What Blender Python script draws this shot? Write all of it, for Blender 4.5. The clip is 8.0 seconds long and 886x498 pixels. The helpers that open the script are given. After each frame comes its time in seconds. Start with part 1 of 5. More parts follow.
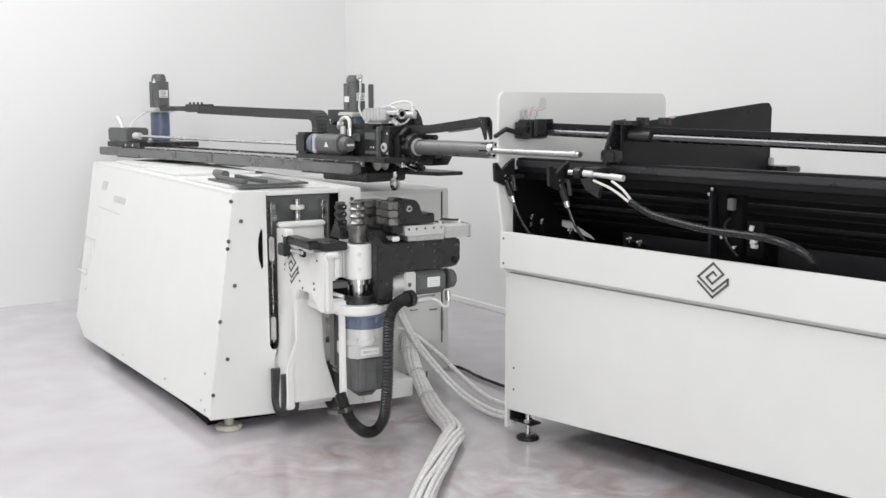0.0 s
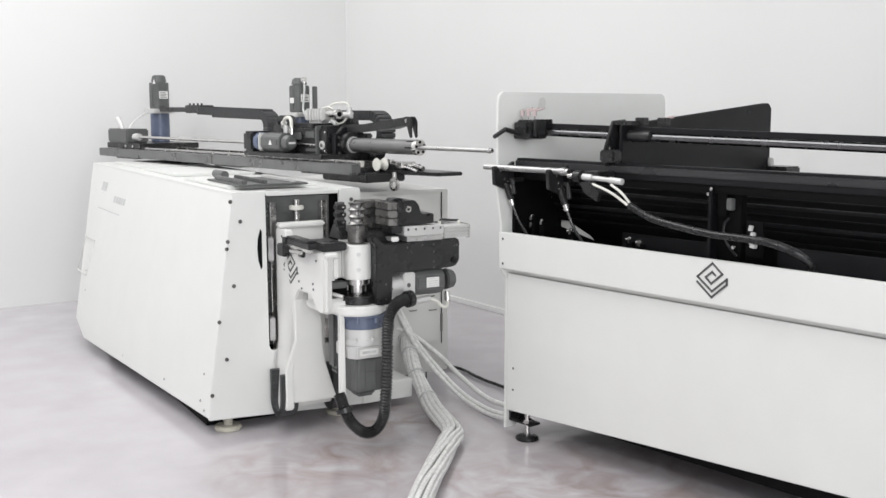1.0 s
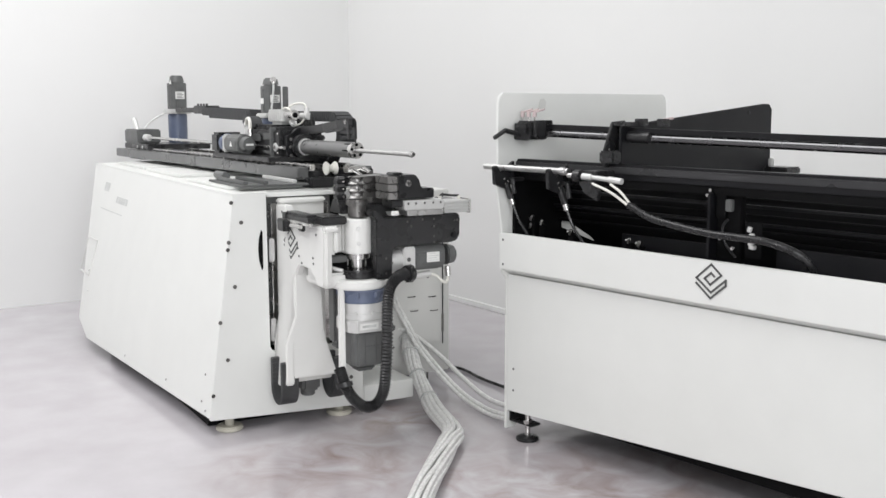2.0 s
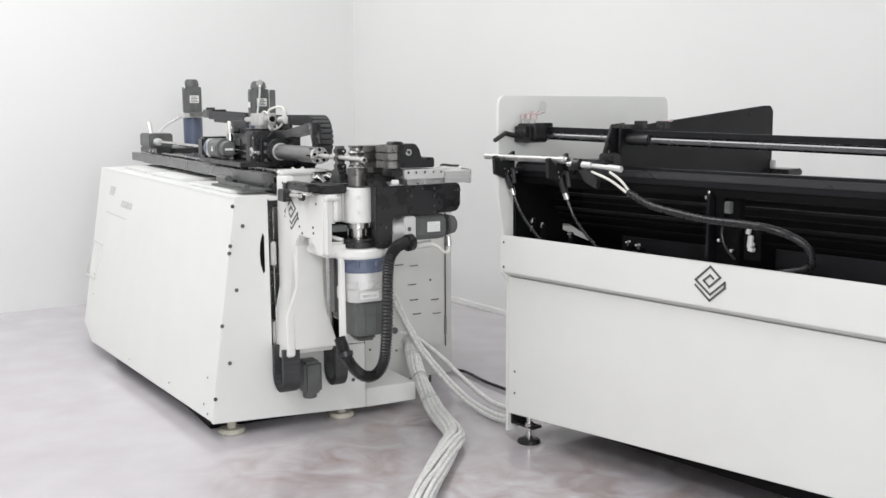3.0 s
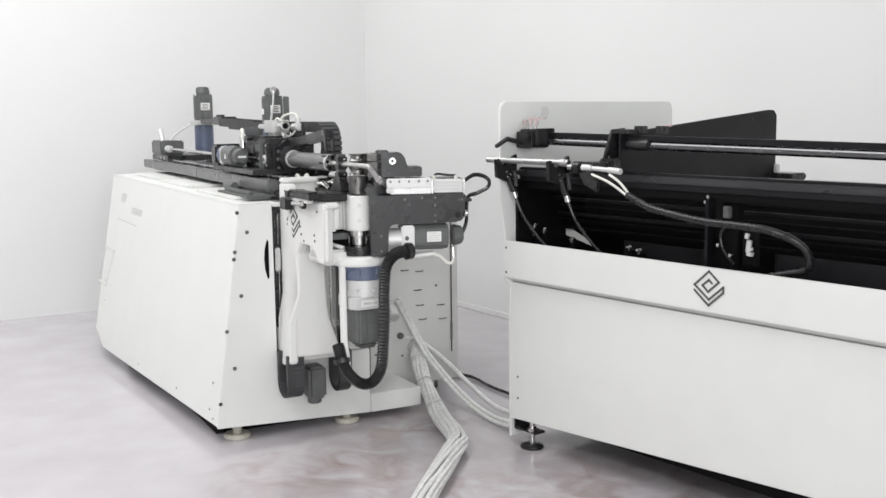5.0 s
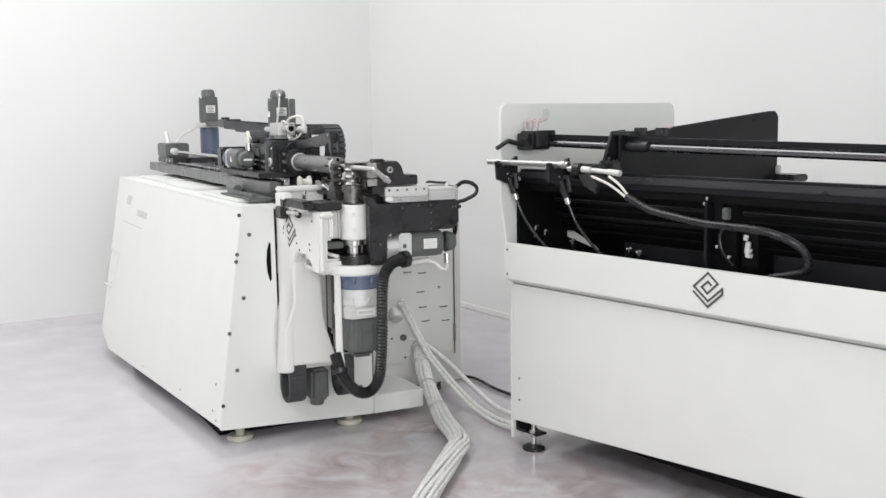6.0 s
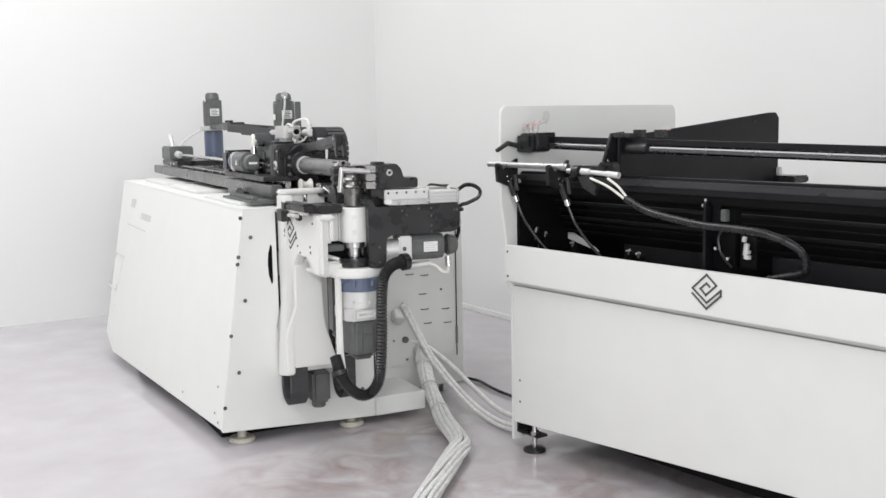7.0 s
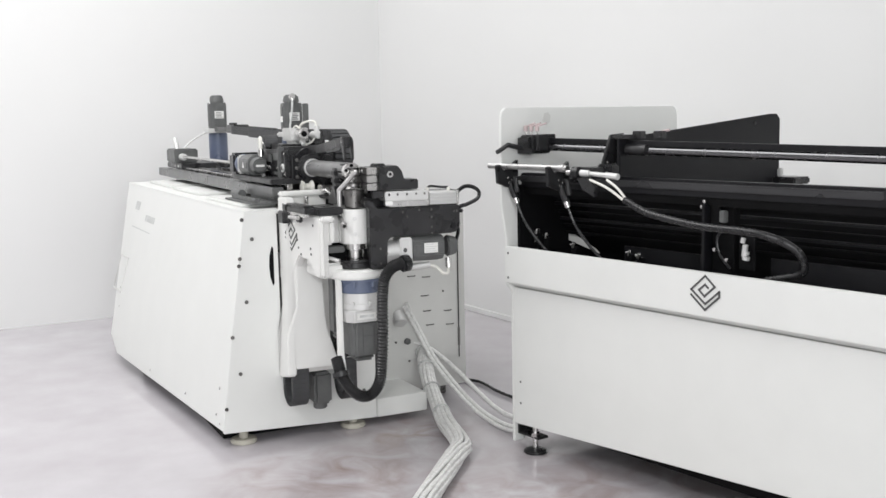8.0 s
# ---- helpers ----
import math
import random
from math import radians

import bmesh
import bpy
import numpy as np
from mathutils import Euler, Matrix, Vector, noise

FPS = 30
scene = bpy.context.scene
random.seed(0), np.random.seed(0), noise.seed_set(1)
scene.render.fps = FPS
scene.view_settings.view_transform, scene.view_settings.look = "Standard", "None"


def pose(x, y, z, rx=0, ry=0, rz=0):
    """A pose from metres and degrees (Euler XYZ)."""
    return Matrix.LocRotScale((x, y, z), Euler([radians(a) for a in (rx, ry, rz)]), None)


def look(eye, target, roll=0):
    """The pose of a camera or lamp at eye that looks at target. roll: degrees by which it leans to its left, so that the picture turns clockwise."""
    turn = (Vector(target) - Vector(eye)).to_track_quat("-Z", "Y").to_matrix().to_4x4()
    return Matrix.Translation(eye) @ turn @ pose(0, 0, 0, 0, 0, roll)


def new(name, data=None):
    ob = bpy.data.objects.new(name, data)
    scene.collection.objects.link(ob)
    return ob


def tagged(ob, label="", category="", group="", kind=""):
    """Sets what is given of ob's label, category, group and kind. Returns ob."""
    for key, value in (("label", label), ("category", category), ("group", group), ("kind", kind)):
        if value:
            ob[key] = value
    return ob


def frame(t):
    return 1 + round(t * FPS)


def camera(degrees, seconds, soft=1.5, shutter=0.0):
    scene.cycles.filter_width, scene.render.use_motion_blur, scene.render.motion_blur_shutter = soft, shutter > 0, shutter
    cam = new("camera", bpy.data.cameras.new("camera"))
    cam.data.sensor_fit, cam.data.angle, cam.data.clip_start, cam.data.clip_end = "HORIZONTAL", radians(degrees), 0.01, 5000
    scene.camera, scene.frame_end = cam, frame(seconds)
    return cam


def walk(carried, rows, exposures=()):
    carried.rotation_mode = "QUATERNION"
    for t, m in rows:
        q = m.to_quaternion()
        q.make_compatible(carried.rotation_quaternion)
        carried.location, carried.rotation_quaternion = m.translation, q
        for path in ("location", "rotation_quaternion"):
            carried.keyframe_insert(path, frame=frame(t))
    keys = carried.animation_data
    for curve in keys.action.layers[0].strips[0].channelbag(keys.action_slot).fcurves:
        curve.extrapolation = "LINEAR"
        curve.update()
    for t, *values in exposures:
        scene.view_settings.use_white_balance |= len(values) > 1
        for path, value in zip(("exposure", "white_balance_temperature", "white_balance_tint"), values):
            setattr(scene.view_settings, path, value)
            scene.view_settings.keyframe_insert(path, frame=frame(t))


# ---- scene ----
cam = camera(46.6, 8.0)
PATH = [
    (0, (3.937, -1.533, 1.352), (2.303, -0.412, 1.077), 0.0),
    (0.5, (3.936, -1.536, 1.347), (2.303, -0.413, 1.074), 0.0),
    (1, (3.94, -1.528, 1.345), (2.305, -0.408, 1.074), 0.0),
    (1.5, (3.946, -1.525, 1.352), (2.31, -0.408, 1.079), -0.0),
    (3, (3.981, -1.485, 1.355), (2.329, -0.39, 1.087), -0.3),
    (3.5, (3.991, -1.474, 1.354), (2.334, -0.386, 1.088), -0.4),
    (4, (4.002, -1.463, 1.353), (2.341, -0.381, 1.09), -0.4),
    (4.5, (4.018, -1.447, 1.354), (2.35, -0.375, 1.095), -0.5),
    (6, (4.06, -1.406, 1.361), (2.374, -0.36, 1.106), -0.8),
    (6.5, (4.073, -1.391, 1.361), (2.382, -0.353, 1.109), -0.9),
    (7, (4.084, -1.382, 1.363), (2.389, -0.35, 1.112), -1.0),
    (7.5, (4.098, -1.366, 1.357), (2.398, -0.343, 1.11), -1.0),
    (8, (4.108, -1.356, 1.36), (2.404, -0.339, 1.114), -1.1),
]
walk(cam, [(t, look(eye, target, roll)) for t, eye, target, roll in PATH])

# ---- light and exposure ----
world = bpy.data.worlds.new("world")
scene.world = world
world.use_nodes = True
world.node_tree.nodes["Background"].inputs[0].default_value = (0.9, 0.95, 1.0, 1)
world.node_tree.nodes["Background"].inputs[1].default_value = 0.3
scene.view_settings.exposure = -0.22


def area(name, m, sx, sy, watts, colour=(1, 1, 1)):
    lamp = bpy.data.lights.new(name, "AREA")
    lamp.shape, lamp.size, lamp.size_y, lamp.energy, lamp.color = "RECTANGLE", sx, sy, watts, colour
    ob = new(name, lamp)
    ob.matrix_world = m
    return ob


# added unseen lamps: overhead fill, a smaller and stronger key, large fill behind camera
area("ceiling_luminaire", look((-1.2, -1.0, 4.55), (-1.2, -1.0, 0)), 4.4, 3.2, 175)
area("front_key", look((3.0, -4.2, 4.5), (0.4, 0.6, 0.7)), 0.9, 0.7, 105)
area("east_fill", look((8.6, -2.5, 2.2), (-1, -0.9, 1.0)), 5.0, 3.2, 325, (0.97, 0.99, 1.0))


# ---- materials ----
def material(name, colour, rough=0.5, metal=0.0, vary=0.08, scale=6.0, grain=0.02, fine=180.0, spread=0.12, gloss=0.5):
    mat = bpy.data.materials.new(name)
    mat.use_nodes = True
    nt = mat.node_tree
    bsdf = nt.nodes["Principled BSDF"]
    tex = nt.nodes.new("ShaderNodeTexCoord")
    big = nt.nodes.new("ShaderNodeTexNoise")
    big.inputs["Scale"].default_value, big.inputs["Detail"].default_value = scale, 6
    small = nt.nodes.new("ShaderNodeTexNoise")
    small.inputs["Scale"].default_value, small.inputs["Detail"].default_value = fine, 3
    nt.links.new(tex.outputs["Object"], big.inputs["Vector"])
    nt.links.new(tex.outputs["Object"], small.inputs["Vector"])
    ramp = nt.nodes.new("ShaderNodeMapRange")
    ramp.inputs["From Min"].default_value, ramp.inputs["From Max"].default_value = 0.3, 0.7
    ramp.inputs["To Min"].default_value, ramp.inputs["To Max"].default_value = 1 - vary, 1 + vary
    nt.links.new(big.outputs["Fac"], ramp.inputs["Value"])
    mul = nt.nodes.new("ShaderNodeVectorMath")
    mul.operation = "SCALE"
    mul.inputs[0].default_value = colour
    nt.links.new(ramp.outputs["Result"], mul.inputs["Scale"])
    nt.links.new(mul.outputs["Vector"], bsdf.inputs["Base Color"])
    rr = nt.nodes.new("ShaderNodeMapRange")
    rr.inputs["From Min"].default_value, rr.inputs["From Max"].default_value = 0.3, 0.7
    rr.inputs["To Min"].default_value, rr.inputs["To Max"].default_value = max(0.03, rough - spread), min(1, rough + spread)
    nt.links.new(big.outputs["Fac"], rr.inputs["Value"])
    nt.links.new(rr.outputs["Result"], bsdf.inputs["Roughness"])
    bsdf.inputs["Metallic"].default_value = metal
    bsdf.inputs["Specular IOR Level"].default_value = gloss
    if grain:
        bump = nt.nodes.new("ShaderNodeBump")
        bump.inputs["Strength"].default_value, bump.inputs["Distance"].default_value = grain, 0.002
        nt.links.new(small.outputs["Fac"], bump.inputs["Height"])
        nt.links.new(bump.outputs["Normal"], bsdf.inputs["Normal"])
    return mat


WHITE = material("white_powder_coat", (0.755, 0.762, 0.742), 0.36, vary=0.015, grain=0.06, fine=420, spread=0.02)
CAST = material("white_painted_casting", (0.80, 0.80, 0.78), 0.33, vary=0.02, grain=0.08, fine=260, spread=0.03)
GREYWHITE = material("pale_grey_cabinet_paint", (0.66, 0.66, 0.64), 0.42, spread=0.03, vary=0.03, grain=0.05, fine=400)
BLACK = material("black_anodised_steel", (0.017, 0.017, 0.018), 0.31, gloss=0.5, metal=0.0, vary=0.14, scale=14, grain=0.06)
SATIN = material("satin_black_profile", (0.007, 0.007, 0.0085), 0.42, gloss=0.28, vary=0.25, scale=5, grain=0.03)
INNER = material("matt_black_sheet", (0.003, 0.003, 0.0035), 0.65, vary=0.4, scale=4, grain=0.03, gloss=0.12)
RAIL = material("blued_steel_rail", (0.17, 0.172, 0.172), 0.34, metal=0.5, vary=0.2, scale=9, grain=0.03)
STRIP = material("satin_grey_edge_strip", (0.03, 0.03, 0.032), 0.34, vary=0.2, scale=6, grain=0.03)
ROD = material("ground_chromed_rod", (0.17, 0.17, 0.175), 0.22, metal=1.0, vary=0.06, scale=30, grain=0.0)
DIE = material("worn_die_steel", (0.3, 0.295, 0.29), 0.3, metal=0.9, vary=0.3, scale=40, grain=0.05)
MOTOR = material("dark_grey_motor_housing", (0.11, 0.113, 0.112), 0.42, vary=0.15, scale=20, grain=0.08)
BLUE = material("slate_blue_gearbox_paint", (0.115, 0.14, 0.21), 0.32, vary=0.08, scale=12)
ALU = material("turned_aluminium", (0.66, 0.66, 0.65), 0.48, metal=0.45, vary=0.03, scale=12, grain=0.05, fine=300, spread=0.05)
STEEL = material("polished_steel", (0.62, 0.61, 0.60), 0.2, metal=1.0, vary=0.1, scale=30, grain=0.02)
TOOL = material("oiled_tool_steel", (0.16, 0.155, 0.15), 0.33, metal=0.75, vary=0.3, scale=30, grain=0.05)
GUN = material("grey_hard_coated_sleeve", (0.19, 0.19, 0.19), 0.36, metal=0.45, vary=0.1, scale=16, grain=0.04)
TUBE = material("drawn_steel_tube", (0.55, 0.545, 0.54), 0.36, metal=0.85, vary=0.08, scale=40, grain=0.03)
RUBBER = material("black_rubber_hose", (0.011, 0.011, 0.012), 0.28, vary=0.2, scale=30, grain=0.04, spread=0.06)
HOSE_BLACK = material("glossy_corrugated_hose", (0.035, 0.035, 0.036), 0.22, vary=0.15, scale=30, grain=0.03, spread=0.05)
CHAIN = material("black_plastic_chain", (0.045, 0.046, 0.048), 0.45, vary=0.2, scale=30, grain=0.05)
PLASTIC = material("ivory_plastic", (0.72, 0.71, 0.66), 0.4, vary=0.06, scale=30)
LABEL = material("white_label", (0.78, 0.78, 0.76), 0.5, vary=0.03, scale=40)
INK = material("grey_print", (0.09, 0.09, 0.09), 0.5, vary=0.1, scale=40)
FADED = material("pale_grey_print", (0.55, 0.56, 0.55), 0.5, vary=0.15, scale=30)
RED = material("dusty_red_lever", (0.52, 0.42, 0.42), 0.45, vary=0.08, scale=40)
BRAID = material("braided_silver_sleeve", (0.76, 0.76, 0.745), 0.4, metal=0.2, vary=0.14, scale=60, grain=0.25, fine=500)
WALL = material("white_painted_wall", (0.78, 0.78, 0.775), 0.75, vary=0.015, scale=0.7, grain=0.08, fine=90)
SKIRT = material("white_skirting", (0.80, 0.80, 0.79), 0.5, vary=0.03)
PAD = material("beige_nylon_pad", (0.46, 0.44, 0.38), 0.5, vary=0.15, scale=25)


def resin_floor():
    mat = bpy.data.materials.new("polished_resin_floor")
    mat.use_nodes = True
    nt = mat.node_tree
    bsdf = nt.nodes["Principled BSDF"]
    tex = nt.nodes.new("ShaderNodeTexCoord")
    big = nt.nodes.new("ShaderNodeTexNoise")
    big.inputs["Scale"].default_value, big.inputs["Detail"].default_value, big.inputs["Distortion"].default_value = 0.9, 8, 0.8
    mid = nt.nodes.new("ShaderNodeTexNoise")
    mid.inputs["Scale"].default_value, mid.inputs["Detail"].default_value = 3.2, 9
    speck = nt.nodes.new("ShaderNodeTexNoise")
    speck.inputs["Scale"].default_value, speck.inputs["Detail"].default_value = 55, 4
    for n in (big, mid, speck):
        nt.links.new(tex.outputs["Object"], n.inputs["Vector"])
    cr = nt.nodes.new("ShaderNodeValToRGB")
    cr.color_ramp.elements[0].position, cr.color_ramp.elements[0].color = 0.22, (0.49, 0.467, 0.49, 1)
    cr.color_ramp.elements[1].position, cr.color_ramp.elements[1].color = 0.78, (0.55, 0.53, 0.556, 1)
    nt.links.new(big.outputs["Fac"], cr.inputs["Fac"])
    cm = nt.nodes.new("ShaderNodeValToRGB")
    cm.color_ramp.elements[0].position, cm.color_ramp.elements[0].color = 0.25, (0.91, 0.897, 0.897, 1)
    cm.color_ramp.elements[1].position, cm.color_ramp.elements[1].color = 0.75, (1.06, 1.06, 1.06, 1)
    nt.links.new(mid.outputs["Fac"], cm.inputs["Fac"])
    mul = nt.nodes.new("ShaderNodeMix")
    mul.data_type, mul.blend_type = "RGBA", "MULTIPLY"
    mul.inputs["Factor"].default_value = 1
    nt.links.new(cr.outputs["Color"], mul.inputs["A"])
    nt.links.new(cm.outputs["Color"], mul.inputs["B"])
    # browner, darker blotches around three centres: where the cables lie and along the loader
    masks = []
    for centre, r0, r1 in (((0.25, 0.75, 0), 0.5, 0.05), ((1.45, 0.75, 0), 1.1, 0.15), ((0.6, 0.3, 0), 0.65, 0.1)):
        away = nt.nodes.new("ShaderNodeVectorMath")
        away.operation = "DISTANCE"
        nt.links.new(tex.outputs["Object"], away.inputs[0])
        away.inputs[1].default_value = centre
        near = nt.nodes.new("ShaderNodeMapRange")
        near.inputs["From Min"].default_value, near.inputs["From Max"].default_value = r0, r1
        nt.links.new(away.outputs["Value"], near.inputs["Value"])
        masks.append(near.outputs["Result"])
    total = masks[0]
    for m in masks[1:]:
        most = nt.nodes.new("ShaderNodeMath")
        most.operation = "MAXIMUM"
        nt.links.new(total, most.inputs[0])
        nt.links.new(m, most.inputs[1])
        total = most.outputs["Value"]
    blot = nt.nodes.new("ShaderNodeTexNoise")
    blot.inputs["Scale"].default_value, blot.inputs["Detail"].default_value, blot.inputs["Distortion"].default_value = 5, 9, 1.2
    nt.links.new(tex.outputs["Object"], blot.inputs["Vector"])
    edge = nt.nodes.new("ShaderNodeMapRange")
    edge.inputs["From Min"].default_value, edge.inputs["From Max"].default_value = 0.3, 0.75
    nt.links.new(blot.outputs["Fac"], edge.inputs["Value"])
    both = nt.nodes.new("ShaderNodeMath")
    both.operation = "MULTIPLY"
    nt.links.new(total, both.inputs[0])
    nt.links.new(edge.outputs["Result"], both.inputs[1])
    brown = nt.nodes.new("ShaderNodeMix")
    brown.data_type = "RGBA"
    brown.inputs["B"].default_value = (0.26, 0.19, 0.17, 1)
    nt.links.new(both.outputs["Value"], brown.inputs["Factor"])
    nt.links.new(mul.outputs["Result"], brown.inputs["A"])
    nt.links.new(brown.outputs["Result"], bsdf.inputs["Base Color"])
    rr = nt.nodes.new("ShaderNodeMapRange")
    rr.inputs["To Min"].default_value, rr.inputs["To Max"].default_value = 0.06, 0.22
    nt.links.new(mid.outputs["Fac"], rr.inputs["Value"])
    nt.links.new(rr.outputs["Result"], bsdf.inputs["Roughness"])
    bump = nt.nodes.new("ShaderNodeBump")
    bump.inputs["Strength"].default_value, bump.inputs["Distance"].default_value = 0.05, 0.003
    nt.links.new(speck.outputs["Fac"], bump.inputs["Height"])
    nt.links.new(bump.outputs["Normal"], bsdf.inputs["Normal"])
    return mat


FLOOR = resin_floor()


# ---- mesh helpers ----
def add(bm, tmp, m=None):
    if m is not None:
        bmesh.ops.transform(tmp, matrix=m, verts=tmp.verts)
    at = {v: bm.verts.new(v.co) for v in tmp.verts}
    for f in tmp.faces:
        bm.faces.new([at[v] for v in f.verts])
    tmp.free()
    return bm


def bevelled(tmp, b, seg=2):
    if b > 0:
        edges = [e for e in tmp.edges if len(e.link_faces) == 2 and e.calc_face_angle(0) > 0.5]
        bmesh.ops.bevel(tmp, geom=edges, offset=b, segments=seg, affect="EDGES", clamp_overlap=True)
    return tmp


def bx(bm, x0, x1, y0, y1, z0, z1, b=0.003, m=None):
    tmp = bmesh.new()
    bmesh.ops.create_cube(tmp, size=1)
    bmesh.ops.transform(tmp, matrix=Matrix.Translation(((x0 + x1) / 2, (y0 + y1) / 2, (z0 + z1) / 2)) @ Matrix.Diagonal((x1 - x0, y1 - y0, z1 - z0, 1)), verts=tmp.verts)
    return add(bm, bevelled(tmp, b), m)


def cy(bm, p0, p1, r, r2=None, n=24, b=0.0, m=None):
    p0, p1 = Vector(p0), Vector(p1)
    d = p1 - p0
    tmp = bmesh.new()
    bmesh.ops.create_cone(tmp, cap_ends=True, segments=n, radius1=r, radius2=r if r2 is None else r2, depth=d.length)
    if b:
        ends = [e for e in tmp.edges if any(len(f.verts) > 4 for f in e.link_faces)]
        bmesh.ops.bevel(tmp, geom=ends, offset=b, segments=2, affect="EDGES")
    bmesh.ops.transform(tmp, matrix=Matrix.Translation((p0 + p1) / 2) @ d.to_track_quat("Z", "Y").to_matrix().to_4x4(), verts=tmp.verts)
    return add(bm, tmp, m)


def ring(bm, p0, p1, r, inner, n=28, m=None):
    p0, p1 = Vector(p0), Vector(p1)
    d = p1 - p0
    turn = Matrix.Translation(p0) @ d.to_track_quat("Z", "Y").to_matrix().to_4x4()
    tmp = bmesh.new()
    loops = []
    for rad, z in ((r, 0), (r, d.length), (inner, d.length), (inner, 0)):
        loops.append([tmp.verts.new(turn @ Vector((rad * math.cos(2 * math.pi * i / n), rad * math.sin(2 * math.pi * i / n), z))) for i in range(n)])
    for k in range(4):
        a, c = loops[k], loops[(k + 1) % 4]
        for i in range(n):
            tmp.faces.new((a[i], a[(i + 1) % n], c[(i + 1) % n], c[i]))
    return add(bm, tmp, m)


def pr(bm, pts, axis, a, c, b=0.003, m=None):
    """A plate: the outline pts, drawn out along an axis from a to c."""
    put = {"x": lambda p, d: (d, p[0], p[1]), "y": lambda p, d: (p[0], d, p[1]), "z": lambda p, d: (p[0], p[1], d)}[axis]
    tmp = bmesh.new()
    lo, hi = [tmp.verts.new(put(p, a)) for p in pts], [tmp.verts.new(put(p, c)) for p in pts]
    n = len(pts)
    tmp.faces.new(lo), tmp.faces.new(hi)
    for i in range(n):
        tmp.faces.new((lo[i], lo[(i + 1) % n], hi[(i + 1) % n], hi[i]))
    bmesh.ops.recalc_face_normals(tmp, faces=tmp.faces)
    return add(bm, bevelled(tmp, b), m)


def spline(pts, steps=8):
    pts = [Vector(p) for p in pts]
    ext = [2 * pts[0] - pts[1], *pts, 2 * pts[-1] - pts[-2]]
    out = []
    for i in range(1, len(ext) - 2):
        a, b, c, d = ext[i - 1:i + 3]
        for s in range(steps):
            u = s / steps
            out.append(0.5 * (2 * b + (c - a) * u + (2 * a - 5 * b + 4 * c - d) * u * u + (3 * b - a - 3 * c + d) * u ** 3))
    return [*out, pts[-1]]


def sw(bm, pts, r, n=10, steps=8, ribs=0.0, flat=1.0, twist=0.0):
    """A hose along a smooth line through pts; ribs: every second ring is narrower."""
    line = spline(pts, steps) if steps else [Vector(p) for p in pts]
    up = Vector((0.31, 0.2, 0.93)).normalized()
    last, first = None, None
    for i, p in enumerate(line):
        d = (line[min(i + 1, len(line) - 1)] - line[max(i - 1, 0)]).normalized()
        side = d.cross(up)
        side.normalize()
        up = side.cross(d).normalized()
        rad = r * (1 - ribs * (i % 2))
        loop = []
        for k in range(n):
            a = 2 * math.pi * k / n + twist * i
            loop.append(bm.verts.new(p + side * (rad * math.cos(a)) + up * (rad * flat * math.sin(a))))
        if last:
            for k in range(n):
                bm.faces.new((last[k], last[(k + 1) % n], loop[(k + 1) % n], loop[k]))
        first = first or loop
        last = loop
    bm.faces.new(list(reversed(first)))
    bm.faces.new(last)
    return bm


def mesh_of(name, bm, mat):
    bmesh.ops.recalc_face_normals(bm, faces=bm.faces)
    me = bpy.data.meshes.new(name)
    bm.to_mesh(me)
    bm.free()
    me.materials.append(mat)
    me.polygons.foreach_set("use_smooth", [True] * len(me.polygons))
    me.set_sharp_from_angle(angle=radians(32))
    return me


def part(name, bm, mat, parent, label=""):
    ob = new(name, mesh_of(name, bm, mat))
    ob.parent = parent
    return tagged(ob, label)


def again(name, ob, parent, m):
    """The same mesh once more, as an object of its own."""
    o = new(name, ob.data)
    o.parent = parent
    o.matrix_basis = m
    return o


def thing(name, m, label, category, group="", kind=""):
    ob = new(name)
    ob.matrix_world = m
    ob.empty_display_size = 0.05
    return tagged(ob, label, category, group, kind)


def structure(name, bm, mat, label, category):
    return tagged(new(name, mesh_of(name, bm, mat)), label, category, kind="structure")


def B():
    return bmesh.new()


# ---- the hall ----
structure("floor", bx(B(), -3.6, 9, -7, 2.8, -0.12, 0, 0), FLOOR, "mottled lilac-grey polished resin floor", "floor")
structure("wall_west", bx(B(), -3.62, -3.42, -7, 2.8, 0, 4.8, 0), WALL, "plain matt white painted wall", "wall")
structure("wall_north", bx(B(), -3.42, 9, 2.57, 2.77, 0, 4.8, 0), WALL, "plain matt white painted wall", "wall")
structure("wall_south", bx(B(), -3.42, 9, -7.2, -7, 0, 4.8, 0), WALL, "plain matt white painted wall", "wall")
structure("wall_east", bx(B(), 9, 9.2, -7, 2.57, 0, 4.8, 0), WALL, "plain matt white painted wall", "wall")
structure("ceiling", bx(B(), -3.62, 9.2, -7.2, 2.77, 4.8, 4.95, 0), WALL, "plain white hall ceiling", "ceiling")
structure("baseboard", bx(B(), -3.42, 9, 2.55, 2.57, 0.0, 0.036, 0.003), SKIRT, "low white skirting board along the wall", "baseboard")

BENDER = pose(0, 0, 0, 0, 0, -4.5)


def bolt(bm, p, axis, r=0.008, h=0.006):
    p = Vector(p)
    return cy(bm, p, p + Vector(axis) * h, r, n=10, b=0.0015)


